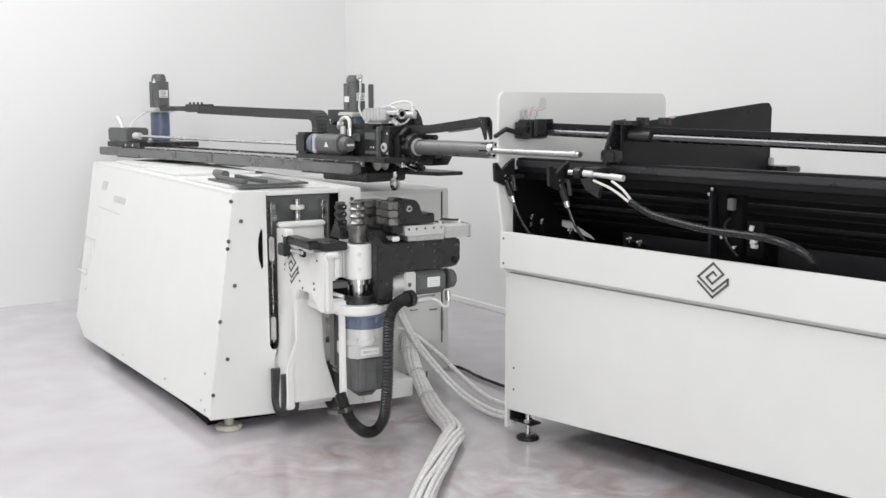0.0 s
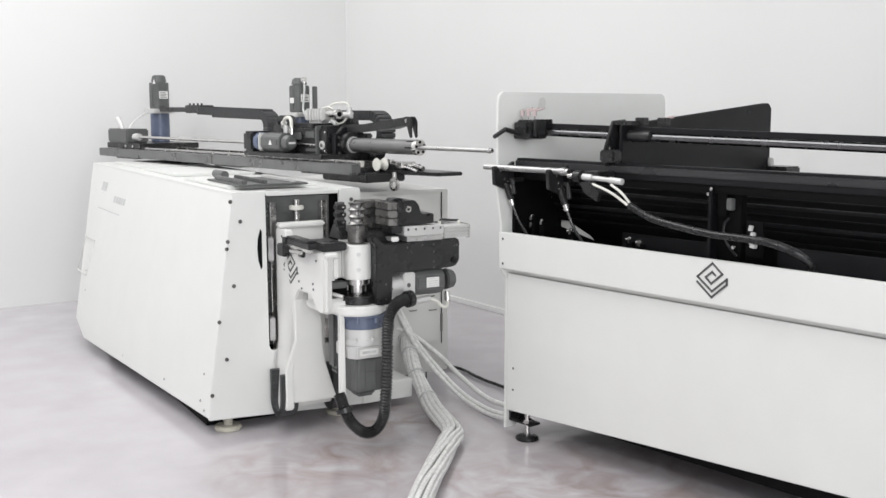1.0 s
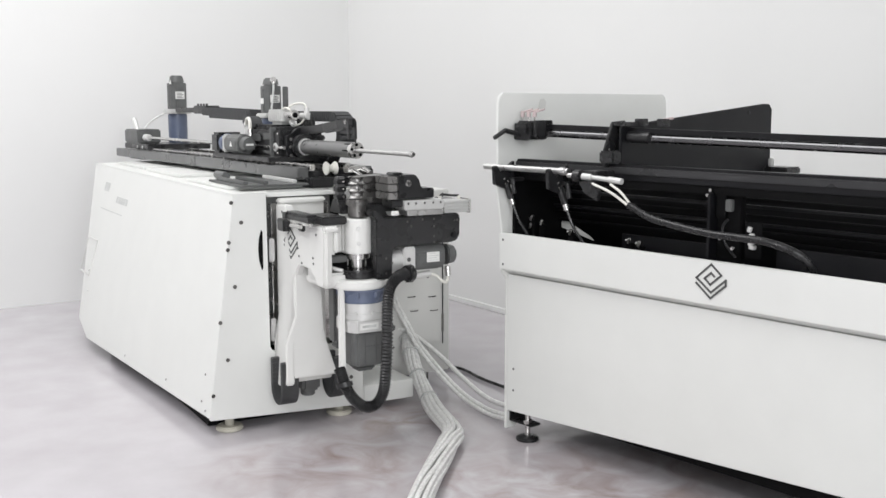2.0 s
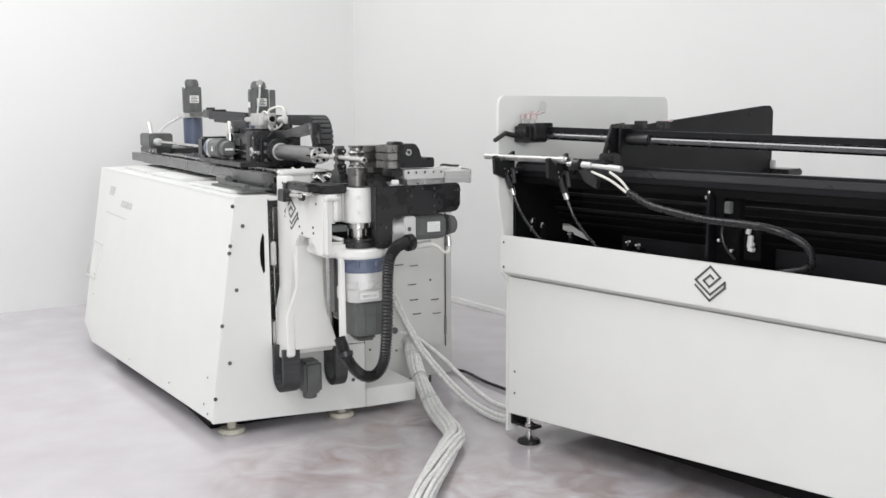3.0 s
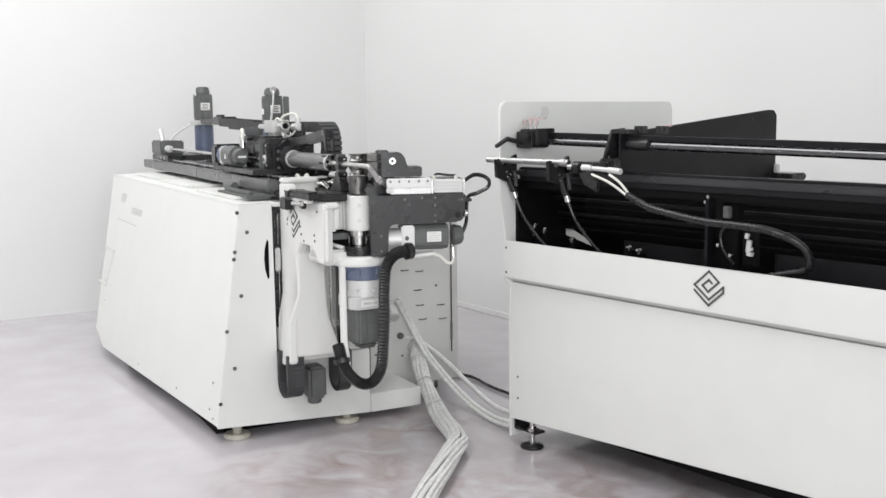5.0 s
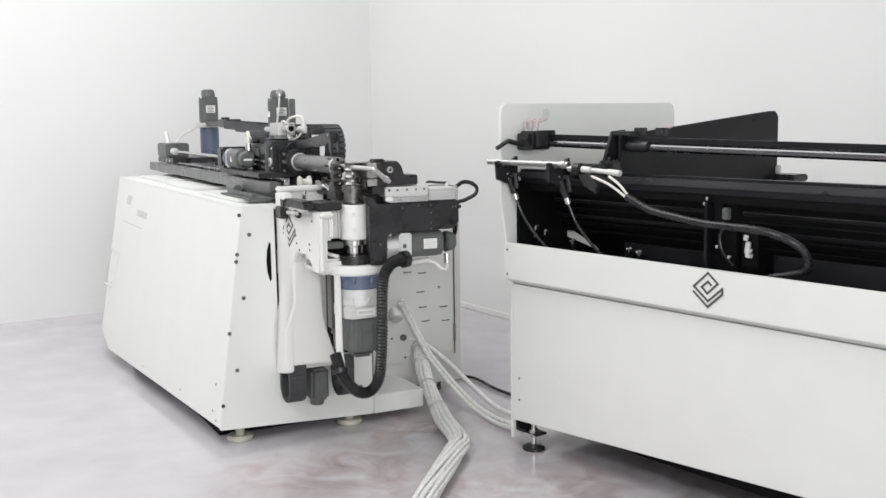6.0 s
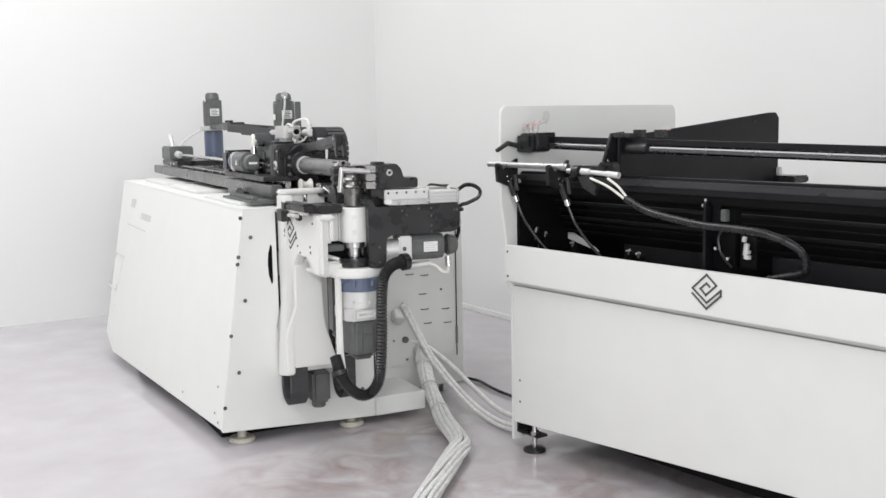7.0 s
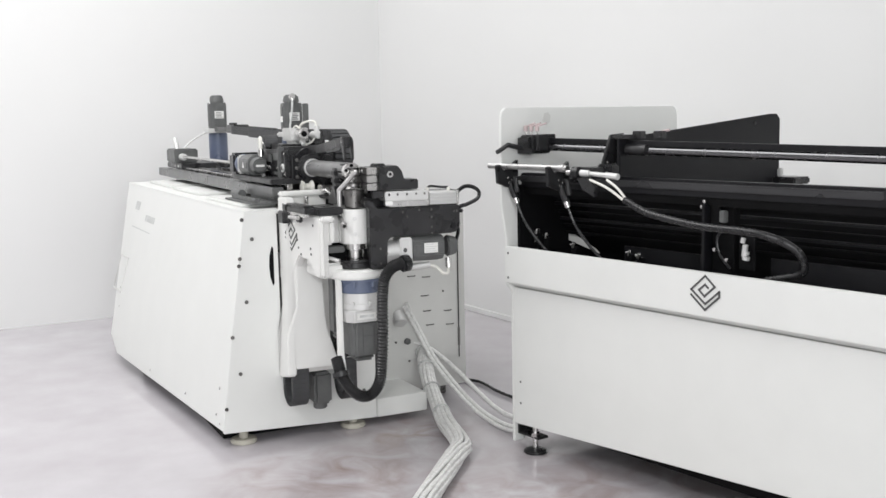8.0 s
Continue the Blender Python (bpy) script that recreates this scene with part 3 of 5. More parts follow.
def feed_carriage():
    """Local x = 0 at the tip of the collet sleeve; same axes as the beam."""
    t = thing("feed_carriage", pose(0, 0, 0), "black feed carriage with servo motors and a grey collet sleeve", "machine carriage")
    V, Z = TUBE_V, TUBE_Z
    part("slide_plate", bx(B(), -1.2, -0.5, -0.01, 0.36, RAIL_Z + 0.013, RAIL_Z + 0.035, 0.004), BLACK, t)
    bm = bx(B(), -0.95, -0.585, 0.085, 0.31, RAIL_Z + 0.035, Z + 0.075, 0.006)
    bx(bm, -1.0, -0.75, 0.12, 0.33, Z + 0.07, Z + 0.1, 0.005)
    bx(bm, -0.7, -0.6, 0.1, 0.2, Z + 0.07, Z + 0.092, 0.004)
    h = part("housing", bm, BLACK, t)
    for x0, x1, z0, z1 in ((-0.9, -0.8, 1.19, 1.225), (-0.76, -0.68, 1.2, 1.232), (-0.76, -0.66, 1.135, 1.148)):
        part("housing_plate", bx(B(), x0, x1, 0.078, 0.086, z0, z1, 0.002), MOTOR, h)
    for x, z in ((-0.72, 1.165), (-0.7, 1.165), (-0.6, 1.14), (-0.6, 1.23), (-0.88, 1.15)):
        part("cap_screw", bolt(B(), (x, 0.085, z), (0, -1, 0), 0.006, 0.004), STEEL, h)
    part("post_bar", bx(B(), -0.665, -0.648, 0.07, 0.1, 1.12, 1.26, 0.003), MOTOR, t)
    part("round_plate", cy(B(), (-0.62, 0.0845, 1.167), (-0.62, 0.077, 1.167), 0.021, n=22, b=0.002), ALU, t)
    part("round_screw", cy(B(), (-0.62, 0.077, 1.167), (-0.62, 0.073, 1.167), 0.009, n=10), TOOL, t)
    bm = bx(B(), -0.585, -0.535, V - 0.075, V + 0.085, RAIL_Z + 0.012, Z + 0.055, 0.005)
    pr(bm, [(V - 0.07, Z + 0.04), (V - 0.02, Z + 0.085), (V + 0.06, Z + 0.085), (V + 0.085, Z + 0.04)], "x", -0.58, -0.545, 0.004)
    f = part("front_plate", bm, SATIN, t)
    for dy, dz in ((-0.06, 0.035), (0.065, 0.035), (-0.06, -0.04), (0.065, -0.04), (-0.062, 0.0)):
        part("cap_screw", bolt(B(), (-0.535, V + dy, Z + dz), (1, 0, 0), 0.0075, 0.006), TOOL, f)
    part("guard", ring(B(), (-0.535, V, Z), (-0.5, V, Z), 0.06, 0.041), BLACK, t)
    part("guard_ear", bx(B(), -0.53, -0.44, V + 0.035, V + 0.075, Z + 0.03, Z + 0.055, 0.006), BLACK, t)
    part("collar", cy(B(), (-0.535, V, Z), (-0.485, V, Z), 0.0395, n=32, b=0.005), ALU, t)
    part("sleeve", cy(B(), (-0.5, V, Z), (-0.024, V, Z), 0.0345, n=36, b=0.003), GUN, t, "grey hard-coated collet sleeve")
    c = part("collet", ring(B(), (-0.026, V, Z), (0.0, V, Z), 0.0352, 0.0125), STEEL, t, "bright steel collet with round holes")
    for k in range(5):
        a = 2 * math.pi * k / 5 + 0.4
        p = Vector((0.0, V + 0.0245 * math.cos(a), Z + 0.0245 * math.sin(a)))
        part("hole", cy(B(), p - Vector((0.005, 0, 0)), p + Vector((0.002, 0, 0)), 0.0068, n=12), INNER, c)
    for a in (-0.5, 0.7, 1.6):
        turn = Matrix.Translation((0, V, Z)) @ Matrix.Rotation(a, 4, "X")
        part("slot", bx(B(), -0.07, -0.02, -0.003, 0.003, 0.031, 0.0362, 0.001, turn), INNER, t)
    # motor along the beam on the near side
    y, z = 0.03, 1.175
    part("side_bracket", bx(B(), -1.19, -1.1, y - 0.05, y + 0.09, RAIL_Z + 0.035, 1.228, 0.012), BLACK, t)
    part("side_gearbox", cy(B(), (-1.1, y, z), (-1.055, y, z), 0.047, n=32, b=0.004), BLUE, t, "slate blue gearbox cylinder")
    part("side_flange", bx(B(), -1.055, -1.03, y - 0.045, y + 0.045, z - 0.045, z + 0.045, 0.008), ALU, t)
    servo(t, Matrix.Translation((-1.03, y, z)) @ Matrix.Rotation(radians(90), 4, "Y") @ Matrix.Rotation(radians(90), 4, "Z"), 0.225, 0.088, False)
    part("end_label", bx(B(), -0.8055, -0.8045, y - 0.02, y + 0.02, z - 0.006, z + 0.004, 0), LABEL, t)
    part("warning_sign", pr(B(), [(-0.945, z - 0.012), (-0.915, z - 0.012), (-0.93, z + 0.014)], "y", y - 0.0495, y - 0.0482, 0), LABEL, t)
    part("plug", cy(B(), (-0.82, 0.04, 1.215), (-0.822, 0.04, 1.25), 0.013, n=14, b=0.003), STEEL, t)
    part("white_cable", sw(B(), [(-0.822, 0.04, 1.245), (-0.828, 0.042, 1.285), (-0.86, 0.05, 1.3), (-0.91, 0.06, 1.292), (-0.94, 0.07, 1.268)], 0.0085, 10, 6), PLASTIC, t)
    bm = cy(B(), (-0.935, 0.07, 1.275), (-0.96, 0.085, 1.25), 0.015, n=14, b=0.003)
    cy(bm, (-0.9, 0.06, 1.26), (-0.9, 0.06, 1.22), 0.014, n=12, b=0.003)
    part("cable_gland", bm, ALU, t)
    # upright motor
    cx, cv = -1.095, 0.275
    part("motor_base", bx(B(), -1.2, -0.98, 0.17, 0.36, RAIL_Z + 0.036, 1.268, 0.008), BLACK, t)
    part("top_gearbox", cy(B(), (cx, cv, 1.262), (cx, cv, 1.3), 0.05, n=30, b=0.003), BLUE, t)
    part("top_flange", bx(B(), cx - 0.062, cx + 0.062, cv - 0.06, cv + 0.06, 1.3, 1.324, 0.006), ALU, t)
    servo(t, pose(cx, cv, 1.324, 0, 0, 90), 0.18, 0.094)
    part("motor_label", bx(B(), cx - 0.012, cx + 0.025, cv - 0.0525, cv - 0.051, 1.372, 1.4, 0), LABEL, t)
    part("rear_fin", bx(B(), -1.03, -1.02, 0.31, 0.34, 1.262, 1.46, 0.003), MOTOR, t)
    bm = cy(B(), (-1.045, 0.262, 1.49), (-1.02, 0.262, 1.497), 0.014, n=12, b=0.003)
    cy(bm, (-1.03, 0.262, 1.497), (-1.03, 0.262, 1.475), 0.011, n=12, b=0.002)
    part("top_plug", bm, STEEL, t)
    part("motor_cable", sw(B(), [(-1.03, 0.262, 1.48), (-1.022, 0.258, 1.44), (-1.018, 0.25, 1.39), (-1.01, 0.24, 1.34), (-0.97, 0.23, 1.3)], 0.0055, 8, 8), FADED, t)
    # valve row with fittings and white air lines
    v = part("valve_block", bx(B(), -0.89, -0.72, 0.165, 0.235, 1.286, 1.336, 0.004), ALU, t, "ribbed aluminium pneumatic valve block")
    for k in range(6):
        part("rib", bx(B(), -0.865 + 0.024 * k, -0.85 + 0.024 * k, 0.158, 0.24, 1.284, 1.344, 0.003), ALU, v)
    part("valve_foot", bx(B(), -0.86, -0.76, 0.175, 0.225, 1.262, 1.287, 0.003), ALU, t)
    part("valve_bracket", pr(B(), [(-0.74, 1.24), (-0.74, 1.3), (-0.68, 1.335), (-0.6, 1.335), (-0.57, 1.3), (-0.55, 1.24)], "y", 0.25, 0.265, 0.003), BLACK, t)
    bm = cy(B(), (-0.72, 0.19, 1.32), (-0.635, 0.185, 1.318), 0.02, n=18, b=0.004)
    cy(bm, (-0.636, 0.185, 1.318), (-0.615, 0.184, 1.317), 0.024, n=18, b=0.004)
    part("fitting", bm, STEEL, t)
    part("fitting_bore", cy(B(), (-0.616, 0.184, 1.317), (-0.613, 0.184, 1.317), 0.013, n=14), INNER, t)
    bm = cy(B(), (-0.68, 0.245, 1.31), (-0.59, 0.245, 1.312), 0.018, n=16, b=0.004)
    cy(bm, (-0.615, 0.245, 1.31), (-0.615, 0.245, 1.352), 0.014, n=14, b=0.003)
    cy(bm, (-0.7, 0.2, 1.285), (-0.66, 0.2, 1.265), 0.012, n=12, b=0.002)
    part("fitting", bm, ALU, t)
    bm = sw(B(), [(-0.735, 0.2, 1.33), (-0.72, 0.205, 1.358), (-0.68, 0.225, 1.372), (-0.63, 0.24, 1.37), (-0.615, 0.245, 1.348)], 0.0055, 8, 6)
    sw(bm, [(-0.7, 0.195, 1.3), (-0.67, 0.2, 1.27), (-0.64, 0.22, 1.275), (-0.625, 0.24, 1.3)], 0.0045, 8, 6)
    sw(bm, [(-0.75, 0.18, 1.345), (-0.7, 0.175, 1.352), (-0.66, 0.18, 1.342)], 0.0045, 8, 6)
    part("air_line", bm, PLASTIC, t)
    for k in range(9):
        a = radians(-45 + 14 * k)
        part("chain_link", bx(B(), -0.012, 0.012, 0.10, 0.165, -0.014, 0.014, 0.002, pose(-1.01 + 0.05 * math.sin(a), 0, 1.24 + 0.055 * math.cos(a)) @ Matrix.Rotation(a, 4, "Y")), CHAIN, t)
    # long lever with its hook above the sleeve
    bm = pr(B(), [(-0.6, Z + 0.095), (-0.42, Z + 0.1), (-0.1, Z + 0.136), (-0.07, Z + 0.136), (-0.066, Z + 0.1), (-0.25, Z + 0.078), (-0.42, Z + 0.062), (-0.6, Z + 0.05)], "y", 0.178, 0.2, 0.003)
    a = part("lever", bm, BLACK, t)
    part("lever_rim", pr(B(), [(-0.3, Z + 0.077), (-0.12, Z + 0.097), (-0.12, Z + 0.09), (-0.16, Z + 0.082), (-0.3, Z + 0.068)], "y", 0.181, 0.197, 0.002), MOTOR, a)
    part("pivot", cy(B(), (-0.085, 0.168, Z + 0.12), (-0.085, 0.205, Z + 0.12), 0.0105, n=14), STEEL, a)
    bm = pr(B(), [(-0.1, Z + 0.138), (-0.068, Z + 0.138), (-0.052, Z + 0.12), (-0.05, Z + 0.045), (-0.062, Z + 0.04), (-0.082, Z + 0.09), (-0.1, Z + 0.1)], "y", 0.168, 0.178, 0.003)
    pr(bm, [(-0.1, Z + 0.138), (-0.068, Z + 0.138), (-0.052, Z + 0.12), (-0.05, Z + 0.045), (-0.062, Z + 0.04), (-0.082, Z + 0.09), (-0.1, Z + 0.1)], "y", 0.2, 0.21, 0.003)
    part("hook", bm, BLACK, a)
    part("lower_shoe", pr(B(), [(-0.56, Z - 0.085), (-0.46, Z - 0.085), (-0.43, Z - 0.045), (-0.44, Z - 0.03), (-0.56, Z - 0.03)], "y", 0.22, 0.33, 0.004), BLACK, t)
    return t


BEAM, LOOP, RUN, CARRIAGE = feed_beam(), chain_loop(), chain_run(), feed_carriage()


# ---- bending head ----
AXIS = (0.42, 0.47)


def bending_head():
    """Local z is the height with the head at its lower stop; the bending axis stands at x = y = 0."""
    t = thing("bending_head", pose(*AXIS, 0, 0, 0, -4.5), "white cast bending head with a hanging servo drive", "bending head")
    def slant(tmp):
        # the side of the casting runs in towards the barrel and steps out at its foot
        for v in tmp.verts:
            v.co.y += 0.066 * (v.co.x + 0.385) - (0.024 + 0.14 * (v.co.x + 0.385)) * min(1, max(0, (0.40 - v.co.z) / 0.12))
        return tmp
    outline = [(-0.385, 0.848), (-0.30, 0.85), (-0.285, 0.80), (0.03, 0.79), (0.045, 0.775), (0.045, 0.57), (0.03, 0.553), (-0.016, 0.552), (-0.045, 0.585), (-0.074, 0.611), (-0.178, 0.615), (-0.20, 0.595), (-0.236, 0.543), (-0.225, 0.40), (-0.215, 0.28), (-0.212, 0.115), (-0.22, 0.108), (-0.385, 0.072), (-0.385, 0.28), (-0.385, 0.40)]
    web = part("web", slant(pr(B(), outline, "y", -0.19, -0.155, 0.006)), CAST, t)
    part("mark", slant(diamond_mark(B(), (-0.252, -0.1902, 0.697), (1, 0, 0), (0, 0, 1), 0.064, (0, -1, 0))), INK, web, "grey outlined diamond emblem")
    for x, z in ((-0.185, 0.684), (-0.176, 0.653), (-0.151, 0.628), (-0.047, 0.638), (-0.05, 0.66), (-0.33, 0.82), (-0.02, 0.755)):
        part("hole", slant(cy(B(), (x, -0.192, z), (x, -0.188, z), 0.005, n=10)), INK, web)
    # carriage plate of the head, on the lift guides
    part("back_plate", bx(B(), -0.40, -0.374, -0.188, 0.02, 0.16, 0.85, 0.005), CAST, t)
    bm = pr(B(), [(-0.178, 0.60), (-0.18, 0.40), (-0.215, 0.30), (-0.222, 0.137), (0.003, 0.133), (-0.018, 0.20), (-0.045, 0.287), (-0.056, 0.35), (-0.063, 0.516), (-0.063, 0.60)], "x", -0.245, -0.218, 0.005)
    part("front_panel", bm, CAST, t)
    part("lower_edge", bx(B(), -0.30, -0.247, -0.19, -0.01, 0.112, 0.15, 0.004), GREYWHITE, t)
    part("right_web", pr(B(), [(-0.374, 0.80), (-0.08, 0.80), (-0.05, 0.56), (-0.3, 0.52), (-0.374, 0.45)], "y", -0.09, -0.066, 0.005), CAST, t)
    # bridge with an oval window between web and barrel
    bm = B()
    pr(bm, [(-0.13, 0.79), (-0.04, 0.79), (-0.04, 0.55), (-0.13, 0.55)], "y", -0.15, -0.05, 0.01)
    part("bridge", bm, CAST, t)
    bm = B()
    bx(bm, -0.12, 0.04, -0.163, -0.102, 0.68, 0.795, 0.008)
    bx(bm, -0.12, -0.02, -0.11, -0.045, 0.68, 0.79, 0.006)
    bx(bm, -0.12, 0.045, -0.163, -0.147, 0.565, 0.67, 0.006)
    bx(bm, -0.12, 0.035, -0.163, -0.02, 0.553, 0.607, 0.01)
    part("cheek", bm, CAST, t)
    bm = B()
    bx(bm, 0.038, 0.067, -0.163, -0.106, 0.772, 0.795, 0.007)
    bx(bm, 0.043, 0.067, -0.163, -0.15, 0.56, 0.775, 0.006)
    bx(bm, 0.034, 0.06, -0.122, -0.104, 0.69, 0.775, 0.006)
    part("pocket_rim", bm, CAST, t)
    part("window", pr(B(), [(-0.148, 0.606), (-0.03, 0.606), (-0.03, 0.681), (-0.148, 0.681)], "x", -0.036, -0.03, 0), INNER, t)
    part("window_plug", cy(B(), (0.0, -0.135, 0.632), (0.05, -0.085, 0.616), 0.008, n=12), ALU, t)
    part("window_block", bx(B(), -0.03, 0.02, -0.13, -0.05, 0.645, 0.67, 0.004), MOTOR, t)
    # barrel, shaft, turntable
    bm = cy(B(), (0.006, 0, 0.678), (0.006, 0, 0.815), 0.057, n=40, b=0.004)
    bx(bm, -0.06, 0.0, -0.06, 0.02, 0.678, 0.815, 0.006)
    part("barrel", bm, CAST, t)
    for z in (0.72, 0.78):
        part("barrel_screw", cy(B(), (0.056, -0.02, z), (0.064, -0.022, z), 0.008, n=12), ALU, t)
    part("shaft", cy(B(), (0, 0, 0.58), (0, 0, 0.69), 0.036, n=28, b=0.003), STEEL, t)
    part("shaft_collar", cy(B(), (0, 0, 0.655), (0, 0, 0.684), 0.05, n=28, b=0.003), STEEL, t)
    bm = cy(B(), (0, 0, 0.579), (0, 0, 0.607), 0.078, n=36, b=0.004)
    for k in range(10):
        a = 2 * math.pi * k / 10
        cy(bm, (0.062 * math.cos(a), 0.062 * math.sin(a), 0.605), (0.062 * math.cos(a), 0.062 * math.sin(a), 0.616), 0.006, n=8)
    part("turntable", bm, BLACK, t)
    bm = cy(B(), (0, 0, 0.541), (0, 0, 0.58), 0.112, n=40, b=0.008)
    bx(bm, -0.2, 0.0, -0.14, 0.07, 0.541, 0.578, 0.008)
    part("flange", bm, CAST, t)
    bm = cy(B(), (0, 0, 0.485), (0, 0, 0.541), 0.092, n=40, b=0.004)
    cy(bm, (0, 0, 0.530), (0, 0, 0.541), 0.1, n=40, b=0.002)
    for k in range(8):
        a = 2 * math.pi * k / 8 + 0.2
        cy(bm, (0.094 * math.cos(a), 0.094 * math.sin(a), 0.510), (0.094 * math.cos(a), 0.094 * math.sin(a), 0.531), 0.007, n=8)
    part("gearbox", bm, BLUE, t, "slate blue gearbox ring").matrix_basis = pose(0.008, 0.012, 0)
    bm = cy(B(), (0, 0, 0.44), (0, 0, 0.486), 0.087, n=40, b=0.002)
    cy(bm, (0, 0, 0.42), (0, 0, 0.445), 0.092, n=40, b=0.003)
    for k in range(8):
        a = 2 * math.pi * k / 8 + 0.1
        bx(bm, -0.008, 0.008, -0.006, 0.006, 0.435, 0.452, 0.002, pose(0.089 * math.cos(a), 0.089 * math.sin(a), 0, 0, 0, math.degrees(a)))
    part("adapter", bm, ALU, t, "turned aluminium adapter").matrix_basis = pose(0.008, 0.012, 0)
    part("adapter_block", pr(B(), [(-0.085, -0.06), (-0.06, -0.085), (0.06, -0.085), (0.085, -0.06), (0.085, 0.06), (0.06, 0.085), (-0.06, 0.085), (-0.085, 0.06)], "z", 0.370, 0.42, 0.004), ALU, t).matrix_basis = pose(0.008, 0.012, 0)
    part("adapter_label", bx(B(), 0.0935, 0.0945, -0.035, 0.045, 0.382, 0.408, 0), LABEL, t)
    part("label_print", bx(B(), 0.0946, 0.0952, -0.025, 0.035, 0.39, 0.40, 0), FADED, t)
    q, c = 0.074, 0.02
    bm = pr(B(), [(-q + c, -q), (q - c, -q), (q, -q + c), (q, q - c), (q - c, q), (-q + c, q), (-q, q - c), (-q, -q + c)], "z", 0.232, 0.37, 0.006)
    for sx in (-1, 1):
        for sy in (-1, 1):
            cy(bm, (sx * 0.06, sy * 0.06, 0.348), (sx * 0.06, sy * 0.06, 0.3695), 0.012, n=10)
    m = part("servo_motor", bm, MOTOR, t, "dark grey servo motor")
    m.matrix_basis = pose(0.008, 0.016, 0)
    for k in (-0.024, 0.024):
        part("groove", bx(B(), q - 0.001, q + 0.0012, k - 0.002, k + 0.002, 0.245, 0.352, 0), INK, m)
    part("groove", bx(B(), q - 0.001, q + 0.0015, -0.022, 0.045, 0.312, 0.3145, 0), INK, m)
    part("encoder_cap", bx(B(), -0.04, 0.045, -0.045, 0.035, 0.205, 0.231, 0.01), MOTOR, m)
    # white blade beside the motor
    bm = B()
    pr(bm, [(0.02, 0.56), (0.05, 0.56), (0.055, 0.25), (0.085, 0.15), (0.075, 0.128), (0.045, 0.14), (0.02, 0.22)], "y", -0.098, -0.078, 0.005)
    part("blade", bm, CAST, t)
    part("dark_strip", bx(B(), -0.16, -0.09, -0.062, 0.0, 0.29, 0.552, 0.012), MOTOR, t)
    part("strip_cap", bx(B(), -0.155, -0.1, -0.05, 0.0, 0.27, 0.289, 0.005), MOTOR, t)
    # die post and die stack
    bm = cy(B(), (0, 0, 0.82), (0, 0, 0.88), 0.036, n=28, b=0.003)
    cy(bm, (0, 0, 0.865), (0, 0, 0.89), 0.043, n=28, b=0.003)
    part("die_post", bm, TOOL, t)
    bm = B()
    for k in range(3):
        z = 0.895 + 0.028 * k
        cy(bm, (0, 0, z), (0, 0, z + 0.009), 0.034, 0.026, n=28)
        cy(bm, (0, 0, z + 0.009), (0, 0, z + 0.018), 0.026, n=28)
        cy(bm, (0, 0, z + 0.018), (0, 0, z + 0.027), 0.026, 0.034, n=28)
    part("bend_die", bm, DIE, t, "bright steel stacked bending die")
    for k in range(3):
        z = 0.885 + 0.03 * k
        bm = bx(B(), -0.102, -0.062, -0.055, -0.015, z, z + 0.02, 0.003)
        o = part("wiper_die", bm, BLACK, t, "black toothed wiper die")
        part("wiper_spacer", bx(B(), -0.097, -0.068, -0.05, -0.02, z + 0.02, z + 0.03, 0.001), INK, o)
        part("wiper_screw", cy(B(), (-0.062, -0.03, z + 0.01), (-0.057, -0.03, z + 0.01), 0.005, n=8), STEEL, o)
    part("wiper_foot", pr(B(), [(-0.15, 0.83), (-0.03, 0.83), (-0.045, 0.87), (-0.06, 0.885), (-0.11, 0.885)], "y", -0.055, 0.0, 0.003), BLACK, t)
    # slide on the web
    part("ledge", bx(B(), -0.40, -0.355, -0.188, 0.02, 0.8505, 0.872, 0.006), CAST, t)
    bm = B()
    bx(bm, -0.27, 0.0, -0.205, -0.15, 0.803, 0.822, 0.003)
    bx(bm, -0.25, -0.03, -0.20, -0.155, 0.822, 0.832, 0.003)
    bx(bm, -0.27, -0.23, -0.21, -0.19, 0.80, 0.826, 0.003)
    bx(bm, -0.1, -0.06, -0.21, -0.192, 0.765, 0.80, 0.004)
    bx(bm, -0.13, 0.045, -0.165, -0.062, 0.797, 0.828, 0.005)
    bx(bm, -0.29, -0.22, -0.225, -0.192, 0.75, 0.80, 0.004)
    part("wiper_slide", bm, BLACK, t)
    bm = B()
    bx(bm, -0.26, 0.01, -0.208, -0.19, 0.790, 0.8025, 0.003)
    cy(bm, (-0.15, -0.218, 0.783), (-0.06, -0.212, 0.785), 0.008, n=12)
    part("slide_way", bm, STEEL, t)
    # pressure die, fixed beside the arm
    for k in range(3):
        z = 0.888 + 0.03 * k
        o = part("pressure_die", bx(B(), -0.16, -0.05, 0.06, 0.17, z, z + 0.026, 0.004), TOOL, t, "dark steel pressure die")
        for x in (-0.075, -0.135):
            part("die_stud", cy(B(), (x, 0.165, z + 0.013), (x, 0.225, z + 0.013), 0.008, n=10, b=0.002), TOOL, o)
        part("die_bore", cy(B(), (-0.05, 0.13, z + 0.013), (-0.048, 0.13, z + 0.013), 0.007, n=12), INK, o)
    part("die_holder", bx(B(), -0.15, -0.06, 0.1, 0.19, 0.865, 0.966, 0.003), TOOL, t)
    bm = B()
    bx(bm, -0.17, -0.05, 0.02, 0.50, 0.828, 0.865, 0.004)
    part("pressure_slide", bm, BLACK, t)
    part("pressure_way", bx(B(), -0.16, -0.06, 0.03, 0.48, 0.812, 0.828, 0.002), ALU, t)
